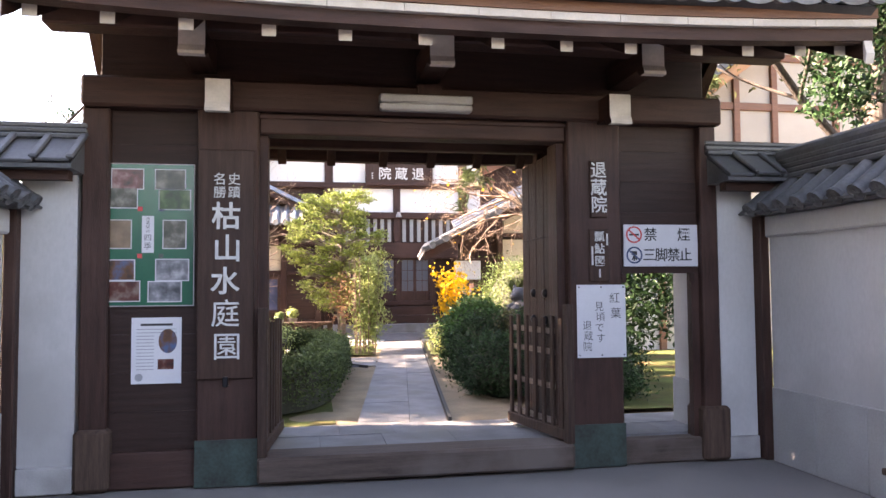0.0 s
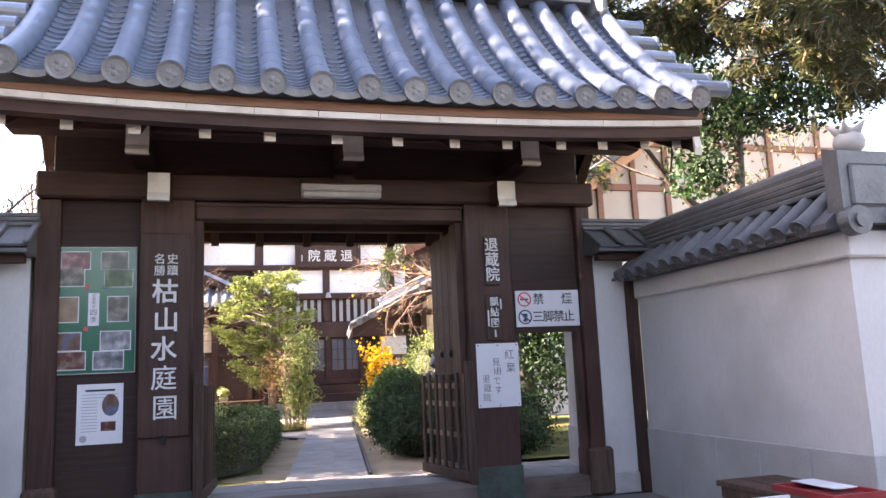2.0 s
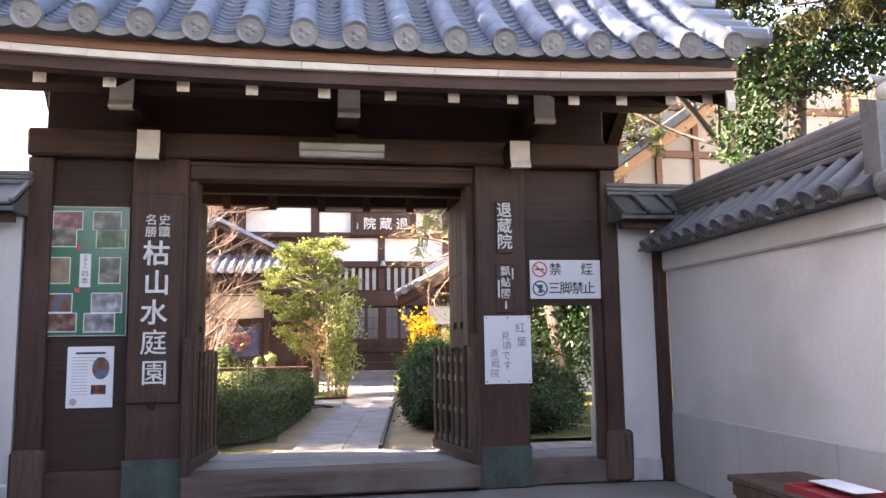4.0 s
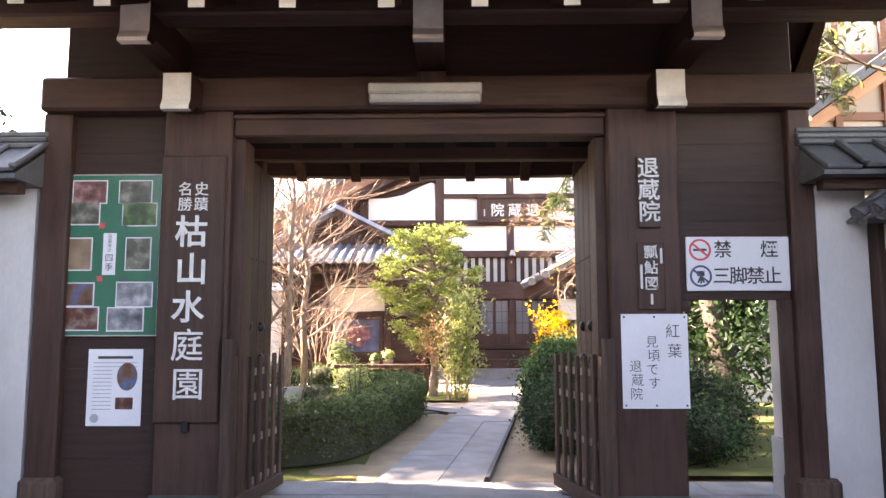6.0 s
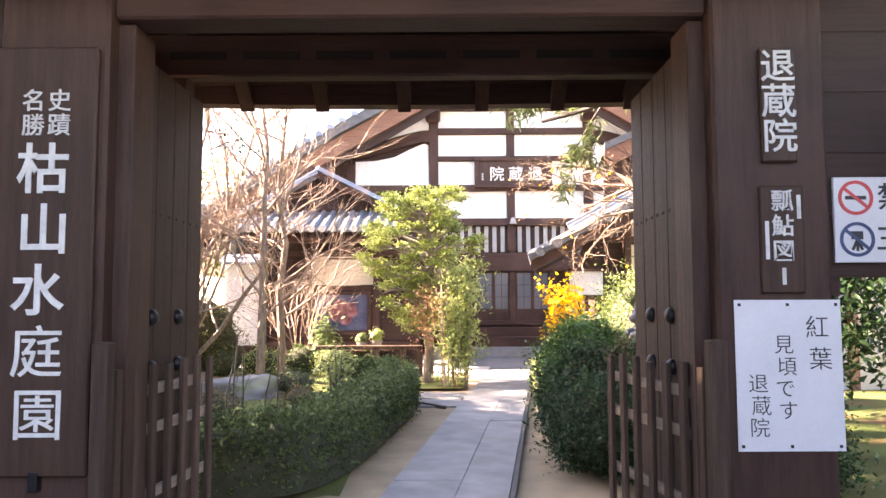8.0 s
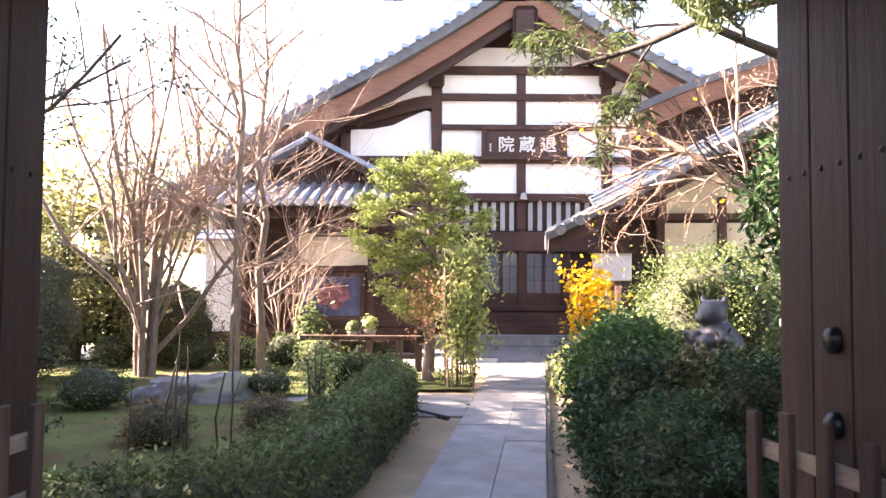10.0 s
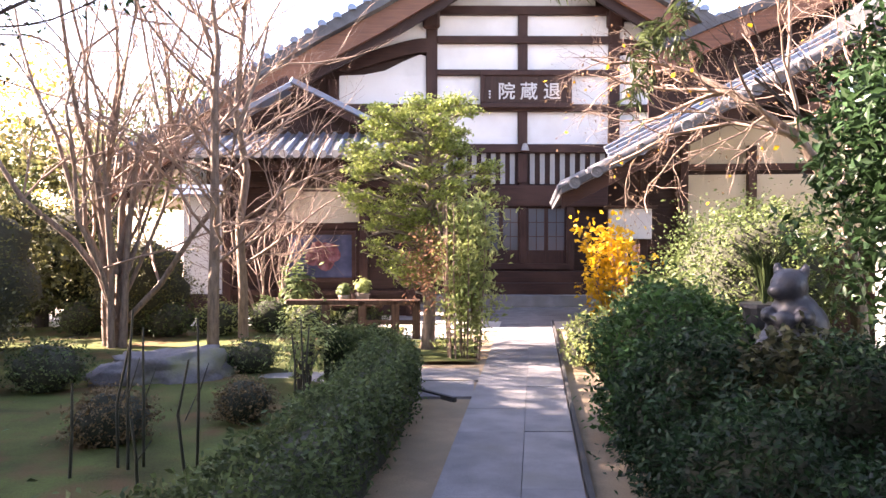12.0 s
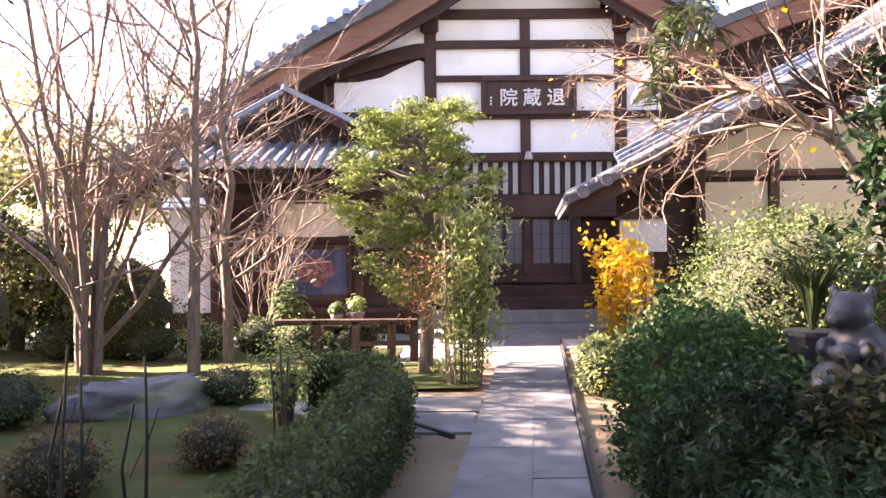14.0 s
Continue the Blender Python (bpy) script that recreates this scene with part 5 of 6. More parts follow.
def grow(g, start, way, length, radius, depth, spread=0.6, kids=4, rise=0.15, bend=0.12, out=None, tips=None, shrink=0.62, thin=0.55, low=0.3):
    """A branch and its twigs; gathers paths and tips."""
    out = [] if out is None else out
    tips = [] if tips is None else tips
    n = 7
    p, d = np.array(start, float), np.array(way, float)
    d /= np.linalg.norm(d)
    pts = [p.copy()]
    for _ in range(n - 1):
        d = d + g.normal(size=3) * bend + np.array([0, 0, rise * 0.3])
        d /= np.linalg.norm(d)
        p = p + d * length / (n - 1)
        pts.append(p.copy())
    rad = np.linspace(radius, radius * (0.45 if depth else 0.3), n)
    out.append((np.array(pts), rad))
    if depth == 0:
        tips.extend(pts[2:])
        return out, tips
    for k in range(kids):
        u = low + (1 - low) * (k + g.uniform(0, 0.9)) / kids
        i = min(n - 1, int(u * (n - 1)))
        side = g.normal(size=3)
        side -= side @ d * d
        side /= np.linalg.norm(side)
        nd = d * (1 - spread * 0.5) + side * spread + np.array([0, 0, rise])
        grow(g, pts[i], nd, length * shrink * g.uniform(0.75, 1.2), rad[i] * thin, depth - 1, spread, kids, rise, bend, out, tips, shrink, thin, low)
    return out, tips


def blob(g, centre, radii, n, shell=0.55, lump=0.4):
    """Points in an uneven ellipsoid, thicker towards its surface."""
    d = g.normal(size=(n, 3))
    d /= np.linalg.norm(d, axis=1)[:, None]
    k = g.uniform(shell, 1.0, n) ** 0.6
    w = np.array([1 + lump * noise.noise(Vector(v * 2.2 + np.array(centre))) + 0.5 * lump * noise.noise(Vector(v * 6 + np.array(centre))) for v in d])
    return np.array(centre) + d * np.array(radii) * (k * w)[:, None]


def core(name, centre, radii, mat, parent, lump=0.22):
    bm = bmesh.new()
    bmesh.ops.create_icosphere(bm, subdivisions=3, radius=1.0)
    for v in bm.verts:
        k = 1 + lump * noise.noise(v.co * 2.2 + Vector(centre))
        v.co = Vector(centre) + Vector([a * b * k * 0.8 for a, b in zip(v.co, radii)])
    return part(name, bm, mat, parent, "", True)


# Dark filler for hedges and shrubs; shade between the leaves is put into its colour.
inner_shade = material("painted_inner_shade", (0.035, 0.04, 0.02), 0.9, (0.02, 0.022, 0.013), 12, bump=0.8, fine=60)


def shrub(at, radii, mat, label, n, size, seed, category="shrub", group="", stems=5, aspect=0.45, name="shrub", up=0.5, base=None, full=True):
    g = np.random.default_rng(seed)
    t = thing(name, (at[0], at[1], base if base is not None else G), label, category, group)
    z0 = (base if base is not None else G)
    c = (0, 0, at[2] - z0)
    if full:
        core("inner_mass", c, radii, inner_shade, t)
    P = blob(g, c, radii, n, 0.55 if full else 0.1)
    P = np.concatenate([P, blob(g, c, [r * 1.12 for r in radii], n // 14, 0.92, 0.5)])
    P = P[P[:, 2] > 0.02]
    leaves("foliage", P, size, mat, t, aspect, up, seed, kind="stuff")
    tubes("stem", [(np.array([[0.05 * math.cos(i), 0.05 * math.sin(i), -0.02], [0.3 * radii[0] * math.cos(i * 2.4), 0.3 * radii[1] * math.sin(i * 2.4), c[2]]]), [0.018, 0.01]) for i in range(stems)], bark_dark, t)
    return t


# clipped hedge that winds along the path
def hedge(points, width, height, label, seed, n):
    g = np.random.default_rng(seed)
    P = np.array(points, float)
    fine = []
    for a, b in zip(P, P[1:]):
        fine += [a + (b - a) * k / 8 for k in range(8)]
    fine = np.array(fine + [P[-1]])
    for _ in range(6):
        fine[1:-1] = (fine[:-2] + fine[1:-1] + fine[2:]) / 3
    t = thing("clipped_hedge", (*fine[len(fine) // 2], G), label, "hedge")
    o = np.array([*fine[len(fine) // 2], G])
    tan = np.gradient(fine, axis=0)
    tan /= np.linalg.norm(tan, axis=1)[:, None]
    nor = np.stack([-tan[:, 1], tan[:, 0]], 1)
    prof = [(math.cos(a), math.sin(a)) for a in np.linspace(0, math.pi, 9)]
    V, F = [], []
    m = len(prof)
    for i in range(len(fine)):
        for x, z in prof:
            x, z = math.copysign(abs(x) ** 0.55, x), abs(z) ** 0.5
            k = 0.86 + 0.12 * noise.noise(Vector((fine[i][0] * 3 + x, fine[i][1] * 3, z * 2)))
            V.append((fine[i][0] + nor[i][0] * x * width / 2 * k, fine[i][1] + nor[i][1] * x * width / 2 * k, G + z * height * k))
    for i in range(len(fine) - 1):
        for j in range(m - 1):
            F.append((i * m + j, (i + 1) * m + j, (i + 1) * m + j + 1, i * m + j + 1))
    c = part("inner_mass", np_mesh("inner_mass", np.array(V) - o, F, True), inner_shade, t)
    i = g.integers(0, len(fine), n)
    a = g.uniform(0, math.pi, n)
    x, z = np.sign(np.cos(a)) * np.abs(np.cos(a)) ** 0.55, np.sin(a) ** 0.5
    k = g.uniform(0.84, 1.08, n)
    lump = np.array([1 + 0.13 * noise.noise(Vector((fine[q][0] * 2.6 + u, fine[q][1] * 2.6, w * 2))) for q, u, w in zip(i, x, z)])
    k *= lump
    jit = g.normal(size=(n, 3)) * 0.03
    C = np.stack([fine[i, 0] + nor[i, 0] * x * width / 2 * k, fine[i, 1] + nor[i, 1] * x * width / 2 * k, G + z * height * k], 1) + jit + np.c_[tan[i] * g.uniform(-0.06, 0.06, n)[:, None], np.zeros(n)]
    C[:, 2] = np.maximum(C[:, 2], G + 0.02)
    leaves("foliage", C - o, 0.042, leaf_hedge, t, 0.5, 0.4, seed, kind="stuff")
    return t


hedge([(-4.6, 1.95), (-2.6, 1.95), (-1.55, 2.0), (-1.0, 2.35), (-0.78, 3.2), (-0.68, 4.2), (-0.57, 5.2), (-0.48, 6.2), (-0.48, 7.1), (-0.75, 7.6), (-1.2, 7.6)], 0.5, 0.54, "low clipped dark-green hedge winding beside the path", 3, 30000)

# shrubs to the right of the path
for k, (at, rad, ma, lab, n, sz) in enumerate((
        ((1.72, 5.3, 0.72), (0.55, 0.8, 0.6), leaf_fresh, "rounded green evergreen shrub beside the path", 17000, 0.055),
        ((1.55, 4.2, 0.62), (0.48, 0.6, 0.5), leaf_dark, "bushy dark evergreen shrub beside the path", 16000, 0.05),
        ((1.5, 3.1, 0.5), (0.48, 0.7, 0.42), leaf_dark, "low dark evergreen shrub beside the path", 16000, 0.045),
        ((2.0, 3.72, 0.72), (0.5, 0.4, 0.44), leaf_olive_dark, "spreading green shrub before the stone figure", 11000, 0.06),
        ((2.08, 3.35, 0.68), (0.5, 0.4, 0.5), leaf_dark, "low dark shrub below the stone figure", 12000, 0.045),
        ((2.95, 3.5, 0.55), (0.6, 0.6, 0.48), leaf_dark, "dark leafy shrub under the camellia", 11000, 0.05),
        ((2.3, 2.3, 0.42), (0.7, 0.55, 0.38), leaf_dark, "low spreading dark shrub near the gate", 13000, 0.045),
        ((2.1, 6.6, 0.75), (0.6, 0.7, 0.6), leaf_light, "light green leafy shrub behind the dark shrubs", 5000, 0.06),
        ((3.15, 7.4, 1.25), (0.85, 0.8, 0.85), leaf_light, "large round pale-green clipped shrub", 18000, 0.042),
        ((1.72, 8.6, 0.5), (0.3, 0.35, 0.32), leaf_bamboo, "small pale shrub at the path edge", 1800, 0.05),
        ((-1.63, 5.95, 0.36), (0.25, 0.25, 0.21), leaf_dry, "small rounded brown shrub on the moss", 2600, 0.03),
        ((-2.45, 5.3, 0.36), (0.32, 0.3, 0.24), leaf_dry, "small rounded brown-green shrub on the moss", 3000, 0.032),
        ((-2.15, 8.25, 0.36), (0.32, 0.28, 0.22), leaf_hedge, "small rounded green shrub beside the rock", 1800, 0.035),
        ((-3.9, 7.2, 0.42), (0.4, 0.35, 0.28), leaf_hedge, "low dark shrub beside the rock", 2200, 0.04),
        ((-3.6, 4.6, 0.45), (0.5, 0.5, 0.35), leaf_dark, "dark rounded shrub at the edge of the moss", 3000, 0.045),
        ((-5.4, 7.0, 0.8), (1.0, 0.9, 0.75), leaf_olive_dark, "large dusky olive shrub at the edge of the garden", 15000, 0.055),
        ((-6.2, 9.5, 1.2), (1.1, 1.0, 1.2), leaf_olive, "tall olive-green bush behind the bare tree", 9000, 0.05),
        ((-4.7, 11.6, 0.95), (0.9, 0.5, 0.85), leaf_olive, "loose olive-green bush before the side building", 6000, 0.05),
        ((-1.38, 7.25, 0.68), (0.36, 0.28, 0.34), leaf_bamboo, "leggy pale olive shrub behind the hedge", 900, 0.05),
        ((-2.3, 11.9, 0.85), (0.32, 0.3, 0.5), leaf_light, "leggy shrub with pale yellow-green leaves", 500, 0.11),
        ((2.55, 8.9, 0.6), (0.6, 0.5, 0.45), leaf_light, "low green shrub before the reception", 3500, 0.05))):
    leggy = lab.startswith("leggy")
    shrub(at, rad, ma, lab, n, sz, 40 + k, aspect=0.4 if ma is leaf_dark else 0.5, full=not leggy, stems=14 if leggy else 5)
# loose bushes that close the garden at the far left
for k in range(4):
    shrub((-6.1 - k * 1.25, 12.7 + 0.4 * math.sin(k * 2.2), 1.35), (0.85, 0.6, 1.2 + 0.2 * math.sin(k * 1.3)), (leaf_olive, leaf_light)[k % 2], "tall loose olive-green bush at the edge of the garden", 5000, 0.07, 140 + k, group="bushes closing the garden")
# row of low plants along the back of the moss
for k in range(7):
    shrub((-5.6 + k * 0.72, 11.6 + 0.3 * math.sin(k * 2), 0.45), (0.42, 0.3, 0.3), (leaf_hedge, leaf_bamboo)[k % 2], "low leafy ground plant at the back of the moss", 1300, 0.055, 80 + k, group="low plants behind the moss")


def tree(name, at, label, category, paths, mat, sides=6):
    t = thing(name, at, label, category)
    tubes("trunk", paths[:1], mat, t, 10)
    if len(paths) > 1:
        tubes("limb", paths[1:], mat, t, sides)
    return t


# layered podocarp beside the path
g = np.random.default_rng(11)
pt = thing("podocarp_tree", (-0.2, 10.1, G), "cloud-pruned evergreen with layered bright green pads", "tree")
tubes("trunk", [(np.array([[0, 0, -0.05], [0.04, 0, 0.6], [-0.05, 0.05, 1.3], [0.06, 0, 2.0], [0.0, 0, 2.8], [0.1, 0, 3.25]]), [0.1, 0.085, 0.075, 0.06, 0.04, 0.02])], bark_pale, pt, 9)
P, br = [], []
N_PAD = 96
for k in range(N_PAD):
    u = (k + 0.5) / N_PAD
    z = 0.9 + 2.5 * u
    half = 1.12 * math.sin(math.pi * (0.2 + 0.66 * (1 - u))) ** 0.8 * (0.55 + 0.45 * min(1, u * 2.2))
    a = k * 2.39996
    q = half * math.sqrt(g.uniform(0.12, 1.0))
    x, y = q * math.cos(a) - 0.12, q * math.sin(a) * 0.85
    r = g.uniform(0.15, 0.3)
    z += 0.06 * g.normal()
    P.append(blob(g, (x, y, z), (r, r * 0.9, r * 0.42), int((1500 if u > 0.35 else 800) * r), 0.02, 0.9))
    mid = np.array([x * 0.5 + 0.05 * g.normal(), y * 0.5 + 0.05 * g.normal(), z - 0.12 + 0.05 * g.normal()])
    br.append((np.array([[0, 0, z - 0.16 - 0.12 * q], mid, [x * 0.8, y * 0.8, z - 0.05], [x, y, z + 0.02]]), [0.026, 0.018, 0.012, 0.005]))
    for w in range(5):
        b_ = w * 1.3 + k
        br.append((np.array([[x * 0.75, y * 0.75, z - 0.06], [x + 0.4 * r * math.cos(b_), y + 0.4 * r * math.sin(b_), z - 0.04 + 0.03 * g.normal()], [x + r * math.cos(b_), y + r * math.sin(b_), z + 0.04 * g.normal()]]), [0.009, 0.006, 0.003]))
tubes("limb", br, bark_limb, pt)
leaves("crown", np.concatenate(P), 0.055, leaf_pine, pt, 0.5, 0.5, 12, kind="stuff")
# slender bamboo shrub with russet leaves in front of it
bt = thing("heavenly_bamboo", (0.27, 9.25, G), "slender upright shrub with green and russet leaves", "shrub")
g = np.random.default_rng(13)
for _ in range(16):
    x, y = g.uniform(-0.2, 0.2), g.uniform(-0.15, 0.15)
    tubes("stem", [(np.array([[x, y, -0.02], [x * 1.3, y * 1.2, 1.0], [x * 1.5 + 0.05 * g.normal(), y * 1.4, 1.95]]), [0.012, 0.01, 0.005])], bark_twig, bt)
C = np.concatenate([blob(g, (0.05, 0, 0.85), (0.4, 0.3, 0.85), 2300, 0.1, 0.8), blob(g, (0.15, 0, 1.6), (0.4, 0.3, 0.55), 1000, 0.1, 0.8)])
leaves("foliage", C[C[:, 2] > 0.03], 0.09, leaf_bamboo, bt, 0.32, 0.3, 14, kind="stuff", droop=0.8)
leaves("russet_foliage", blob(g, (-0.42, 0, 1.15), (0.42, 0.3, 0.6), 600, 0.1), 0.06, leaf_red, bt, 0.3, 0.3, 15, kind="stuff", droop=0.6)

# bare trees on the left
g = np.random.default_rng(21)
b1 = thing("bare_tree", (-4.55, 10.3, G), "many-stemmed bare tree with brown twigs", "tree", "bare trees in the garden")
out, tips = [], []
for k in range(15):
    a = k * 2.4 + 0.3
    lean = 0.05 + 0.5 * g.uniform()
    grow(g, (0.05 * math.cos(a), 0.05 * math.sin(a), 0.25 + 0.075 * k), (lean * math.cos(a), lean * math.sin(a) * 0.8, 1.0), 3.9 + 1.7 * g.uniform(), 0.026 + 0.028 * g.uniform(), 3, 0.55, 5, 0.09, 0.2, out, tips, 0.55, 0.5, 0.22)
for k, (x, y, r) in enumerate(((-0.1, 0.0, 0.06), (0.02, 0.08, 0.07), (0.12, -0.04, 0.055), (0.0, -0.12, 0.05))):
    tubes("bole", [(np.array([[x, y, -0.08], [x * 1.3, y * 1.2, 0.5], [x * 1.2 + 0.03 * math.sin(k), y, 1.1], [x * 2.2, y * 2, 1.9], [x * 3.4, y * 3, 2.9]]), [r * 1.25, r, r * 0.9, r * 0.75, r * 0.4])], bark_pale, b1, 8)
tubes("trunk", [p for p in out if p[1][0] > 0.0225], bark_pale, b1, 8)
tubes("twig_work", [p for p in out if p[1][0] <= 0.0225], bark_twig, b1, 4)["kind"] = "stuff"
for (x, y, hgt, r, sd) in ((-3.1, 10.0, 6.6, 0.085, 31), (-2.98, 11.1, 6.8, 0.08, 32)):
    g = np.random.default_rng(sd)
    b2 = thing("bare_tree", (x, y, G), "slim straight bare tree with pale bark and fine twigs", "tree", "bare trees in the garden")
    tr = [(np.array([[0.04 * g.normal() * (i > 0), 0.04 * g.normal(), hgt * i / 8 - 0.05] for i in range(9)]), np.linspace(r, 0.012, 9))]
    tubes("trunk", tr, bark_pale, b2, 9)
    out, tips = [], []
    for k in range(24):
        z = 1.1 + k * (hgt - 1.4) / 24
        a = g.uniform(0, 6.28)
        grow(g, (0, 0, z), (math.cos(a), math.sin(a), 0.75), (2.1 if k < 16 else 1.0) * g.uniform(0.8, 1.25), 0.022, 2, 0.55, 5, 0.1, 0.17, out, tips, 0.55, 0.55, 0.25)
    tubes("twig_work", out, bark_twig, b2, 4)["kind"] = "stuff"
# russet-twigged bush before the side building
g = np.random.default_rng(35)
b3 = thing("bare_bush", (-3.0, 12.7, G), "fine-twigged reddish bare bush by the side building", "shrub")
out, tips = [], []
for k in range(7):
    a = k * 0.9
    grow(g, (0.1 * math.cos(a), 0.1 * math.sin(a), 0), (0.45 * math.cos(a), 0.45 * math.sin(a), 1.0), 1.9, 0.02, 3, 0.6, 4, 0.1, 0.12, out, tips, 0.6, 0.6, 0.3)
tubes("twig_work", out, bark_twig, b3, 4)["kind"] = "stuff"

# yellow shrub by the reception
g = np.random.default_rng(41)
ys = thing("yellow_shrub", (2.02, 9.0, G), "slim shrub with bright yellow autumn leaves", "shrub")
out, tips = [], []
for k in range(6):
    a = k * 1.05
    grow(g, (0.04 * math.cos(a), 0.04 * math.sin(a), 0), (0.14 * math.cos(a), 0.14 * math.sin(a), 1.0), 1.25, 0.014, 2, 0.45, 4, 0.25, 0.06, out, tips, 0.5, 0.6, 0.25)
tubes("stem", out, bark_twig, ys, 4)
T = np.array(tips)
T = T[(T[:, 2] > 0.35)]
leaves("foliage", np.concatenate([T + g.normal(size=T.shape) * 0.05 for _ in range(3)]), 0.075, leaf_yellow, ys, 0.6, 0.3, 42, kind="stuff")

# camellia with dark glossy leaves, on the right
g = np.random.default_rng(51)
ca = thing("camellia_tree", (3.8, 5.5, G), "tall camellia with dense dark glossy leaves", "tree")
out, tips = grow(g, (0, 0, -0.05), (0.02, 0.05, 1), 2.6, 0.09, 3, 0.6, 4, 0.1, 0.08, None, None, 0.6, 0.55, 0.3)
tubes("trunk", out[:1], bark_dark, ca, 9)
tubes("limb", out[1:], bark_dark, ca, 4)
C = np.concatenate([blob(g, c, r, n, 0.2, 0.4) for c, r, n in (((0, 0, 1.7), (0.95, 1.0, 1.0), 4200), ((0.1, 0, 2.9), (0.9, 0.9, 0.8), 3200), ((-0.5, -0.3, 2.3), (0.6, 0.7, 0.7), 1800), ((0.3, -1.0, 1.3), (0.8, 0.7, 0.9), 2600), ((0.5, 0, 3.7), (0.8, 0.8, 0.6), 1600))])
leaves("crown", C, 0.105, leaf_camellia, ca, 0.42, 0.35, 52, kind="stuff", droop=0.3)

# leaning pine behind the shrubs, its boughs over the path
g = np.random.default_rng(61)
pn = thing("pine_tree", (3.75, 4.5, G), "old pine with a dark leaning trunk and wide boughs", "tree")
tk = np.array([[0, 0, -0.1], [-0.12, 0.1, 1.0], [-0.28, 0.2, 2.0], [-0.42, 0.3, 3.0], [-0.35, 0.4, 4.2], [-0.2, 0.4, 5.6]])
tubes("trunk", [(tk, [0.17, 0.15, 0.14, 0.125, 0.1, 0.06])], bark_dark, pn, 12)
out, tips = [], []
for z, wx, wy, L in ((3.2, -1, 0.15, 2.6), (3.6, -1, -0.35, 2.3), (3.9, -0.8, 0.6, 2.4), (4.3, 0.9, 0.2, 2.0), (4.6, 0.2, -1.0, 1.9), (5.0, -0.7, -0.5, 1.8), (5.3, 0.5, 0.7, 1.6)):
    grow(g, (-0.38, 0.3, z), (wx, wy, 0.12), L, 0.05, 2, 0.55, 5, 0.02, 0.13, out, tips, 0.5, 0.5, 0.3)
tubes("limb", out, bark_dark, pn, 5)
T = np.array(tips)


def needles(parent, tips, n, size, mat, seed, name="crown"):
    g = np.random.default_rng(seed)
    c = np.repeat(tips, n, axis=0) + g.normal(size=(len(tips) * n, 3)) * 0.05
    return leaves(name, c, size, mat, parent, 0.05, 0.3, seed, kind="stuff")


needles(pn, T, 15, 0.17, leaf_needle, 62)

# maple bough with a few dry leaves, over the reception roof
g = np.random.default_rng(71)
mp = thing("maple_tree", (4.3, 7.4, G), "nearly bare maple with a few dry brown leaves", "tree")
tk = np.array([[0, 0, -0.1], [-0.15, -0.1, 1.0], [-0.35, -0.15, 1.9], [-0.8, -0.2, 2.5], [-1.4, -0.1, 2.95], [-1.75, 0.1, 3.2]])
tubes("trunk", [(tk, [0.09, 0.08, 0.07, 0.055, 0.04, 0.02])], bark_pale, mp, 9)
out, tips = [], []
for i, (wx, wy, wz, L) in enumerate(((0.3, 0.2, 1, 2.2), (-0.6, 0.5, 0.5, 2.0), (-1, -0.3, 0.45, 1.5), (-1, 0.3, 0.3, 1.35), (-0.9, 0.5, 0.15, 1.2), (-1.0, 0.0, 0.3, 1.1), (0.6, 0.3, 0.9, 2.2), (-0.2, -0.2, 1, 2.0))):
    grow(g, tk[(2, 3, 3, 4, 4, 5, 2, 3)[i]], (wx, wy, wz), L, 0.026, 3, 0.55, 5, 0.0, 0.16, out, tips, 0.55, 0.55, 0.2)
tubes("twig_work", out, bark_twig, mp, 4)["kind"] = "stuff"
T = np.array(tips)
leaves("dry_leaves", T[g.integers(0, len(T), 500)] + g.normal(size=(500, 3)) * 0.03, 0.036, leaf_brown, mp, 0.6, 0.0, 72, kind="stuff", droop=0.8)
leaves("yellow_leaves", T[g.integers(0, len(T), 40)] + np.array([0, 0, -0.02]), 0.055, leaf_yellow, mp, 0.7, 0.0, 73, kind="stuff", droop=0.8)

# trees outside, to the right of the gate, and a bough over its roof
g = np.random.default_rng(81)
ot = thing("evergreen_tree", (5.9, 1.6, 0), "tall evergreen with a dark trunk behind the boundary wall", "tree")
out, tips = grow(g, (0, 0, -0.1), (-0.03, 0, 1), 5.5, 0.2, 3, 0.75, 4, 0.05, 0.06, None, None, 0.55, 0.5, 0.5)
tubes("trunk", out[:1], bark_dark, ot, 12)
tubes("limb", out[1:], bark_dark, ot, 5)
T = np.array(tips)
leaves("crown", np.repeat(T, 9, axis=0) + g.normal(size=(len(T) * 9, 3)) * 0.2, 0.09, leaf_olive, ot, 0.45, 0.2, 82, kind="stuff", droop=0.5)
C = np.concatenate([blob(g, c, r, n, 0.1, 0.4) for c, r, n in (((-1.0, -0.5, 3.7), (0.5, 0.4, 0.45), 800), ((-0.6, -0.2, 4.6), (0.9, 0.8, 0.5), 2600), ((0.8, -0.3, 5.0), (1.2, 1.0, 0.6), 3600), ((-1.0, 0.2, 5.6), (1.3, 1.2, 0.8), 4200), ((1.2, -0.8, 5.9), (1.4, 1.2, 1.0), 4200))])
leaves("inner_crown", C, 0.1, leaf_dark, ot, 0.45, 0.2, 83, kind="stuff", droop=0.5)
on = thing("pine_tree", (7.6, -1.0, 0), "tall pine outside the wall, boughs reaching over the gate roof", "tree")
tk = np.array([[0, 0, -0.1], [-0.2, 0, 2.0], [-0.5, 0.1, 4.0], [-0.9, 0.1, 6.2]])
tubes("trunk", [(tk, [0.24, 0.21, 0.17, 0.1])], bark_dark, on, 12)
out, tips = [], []
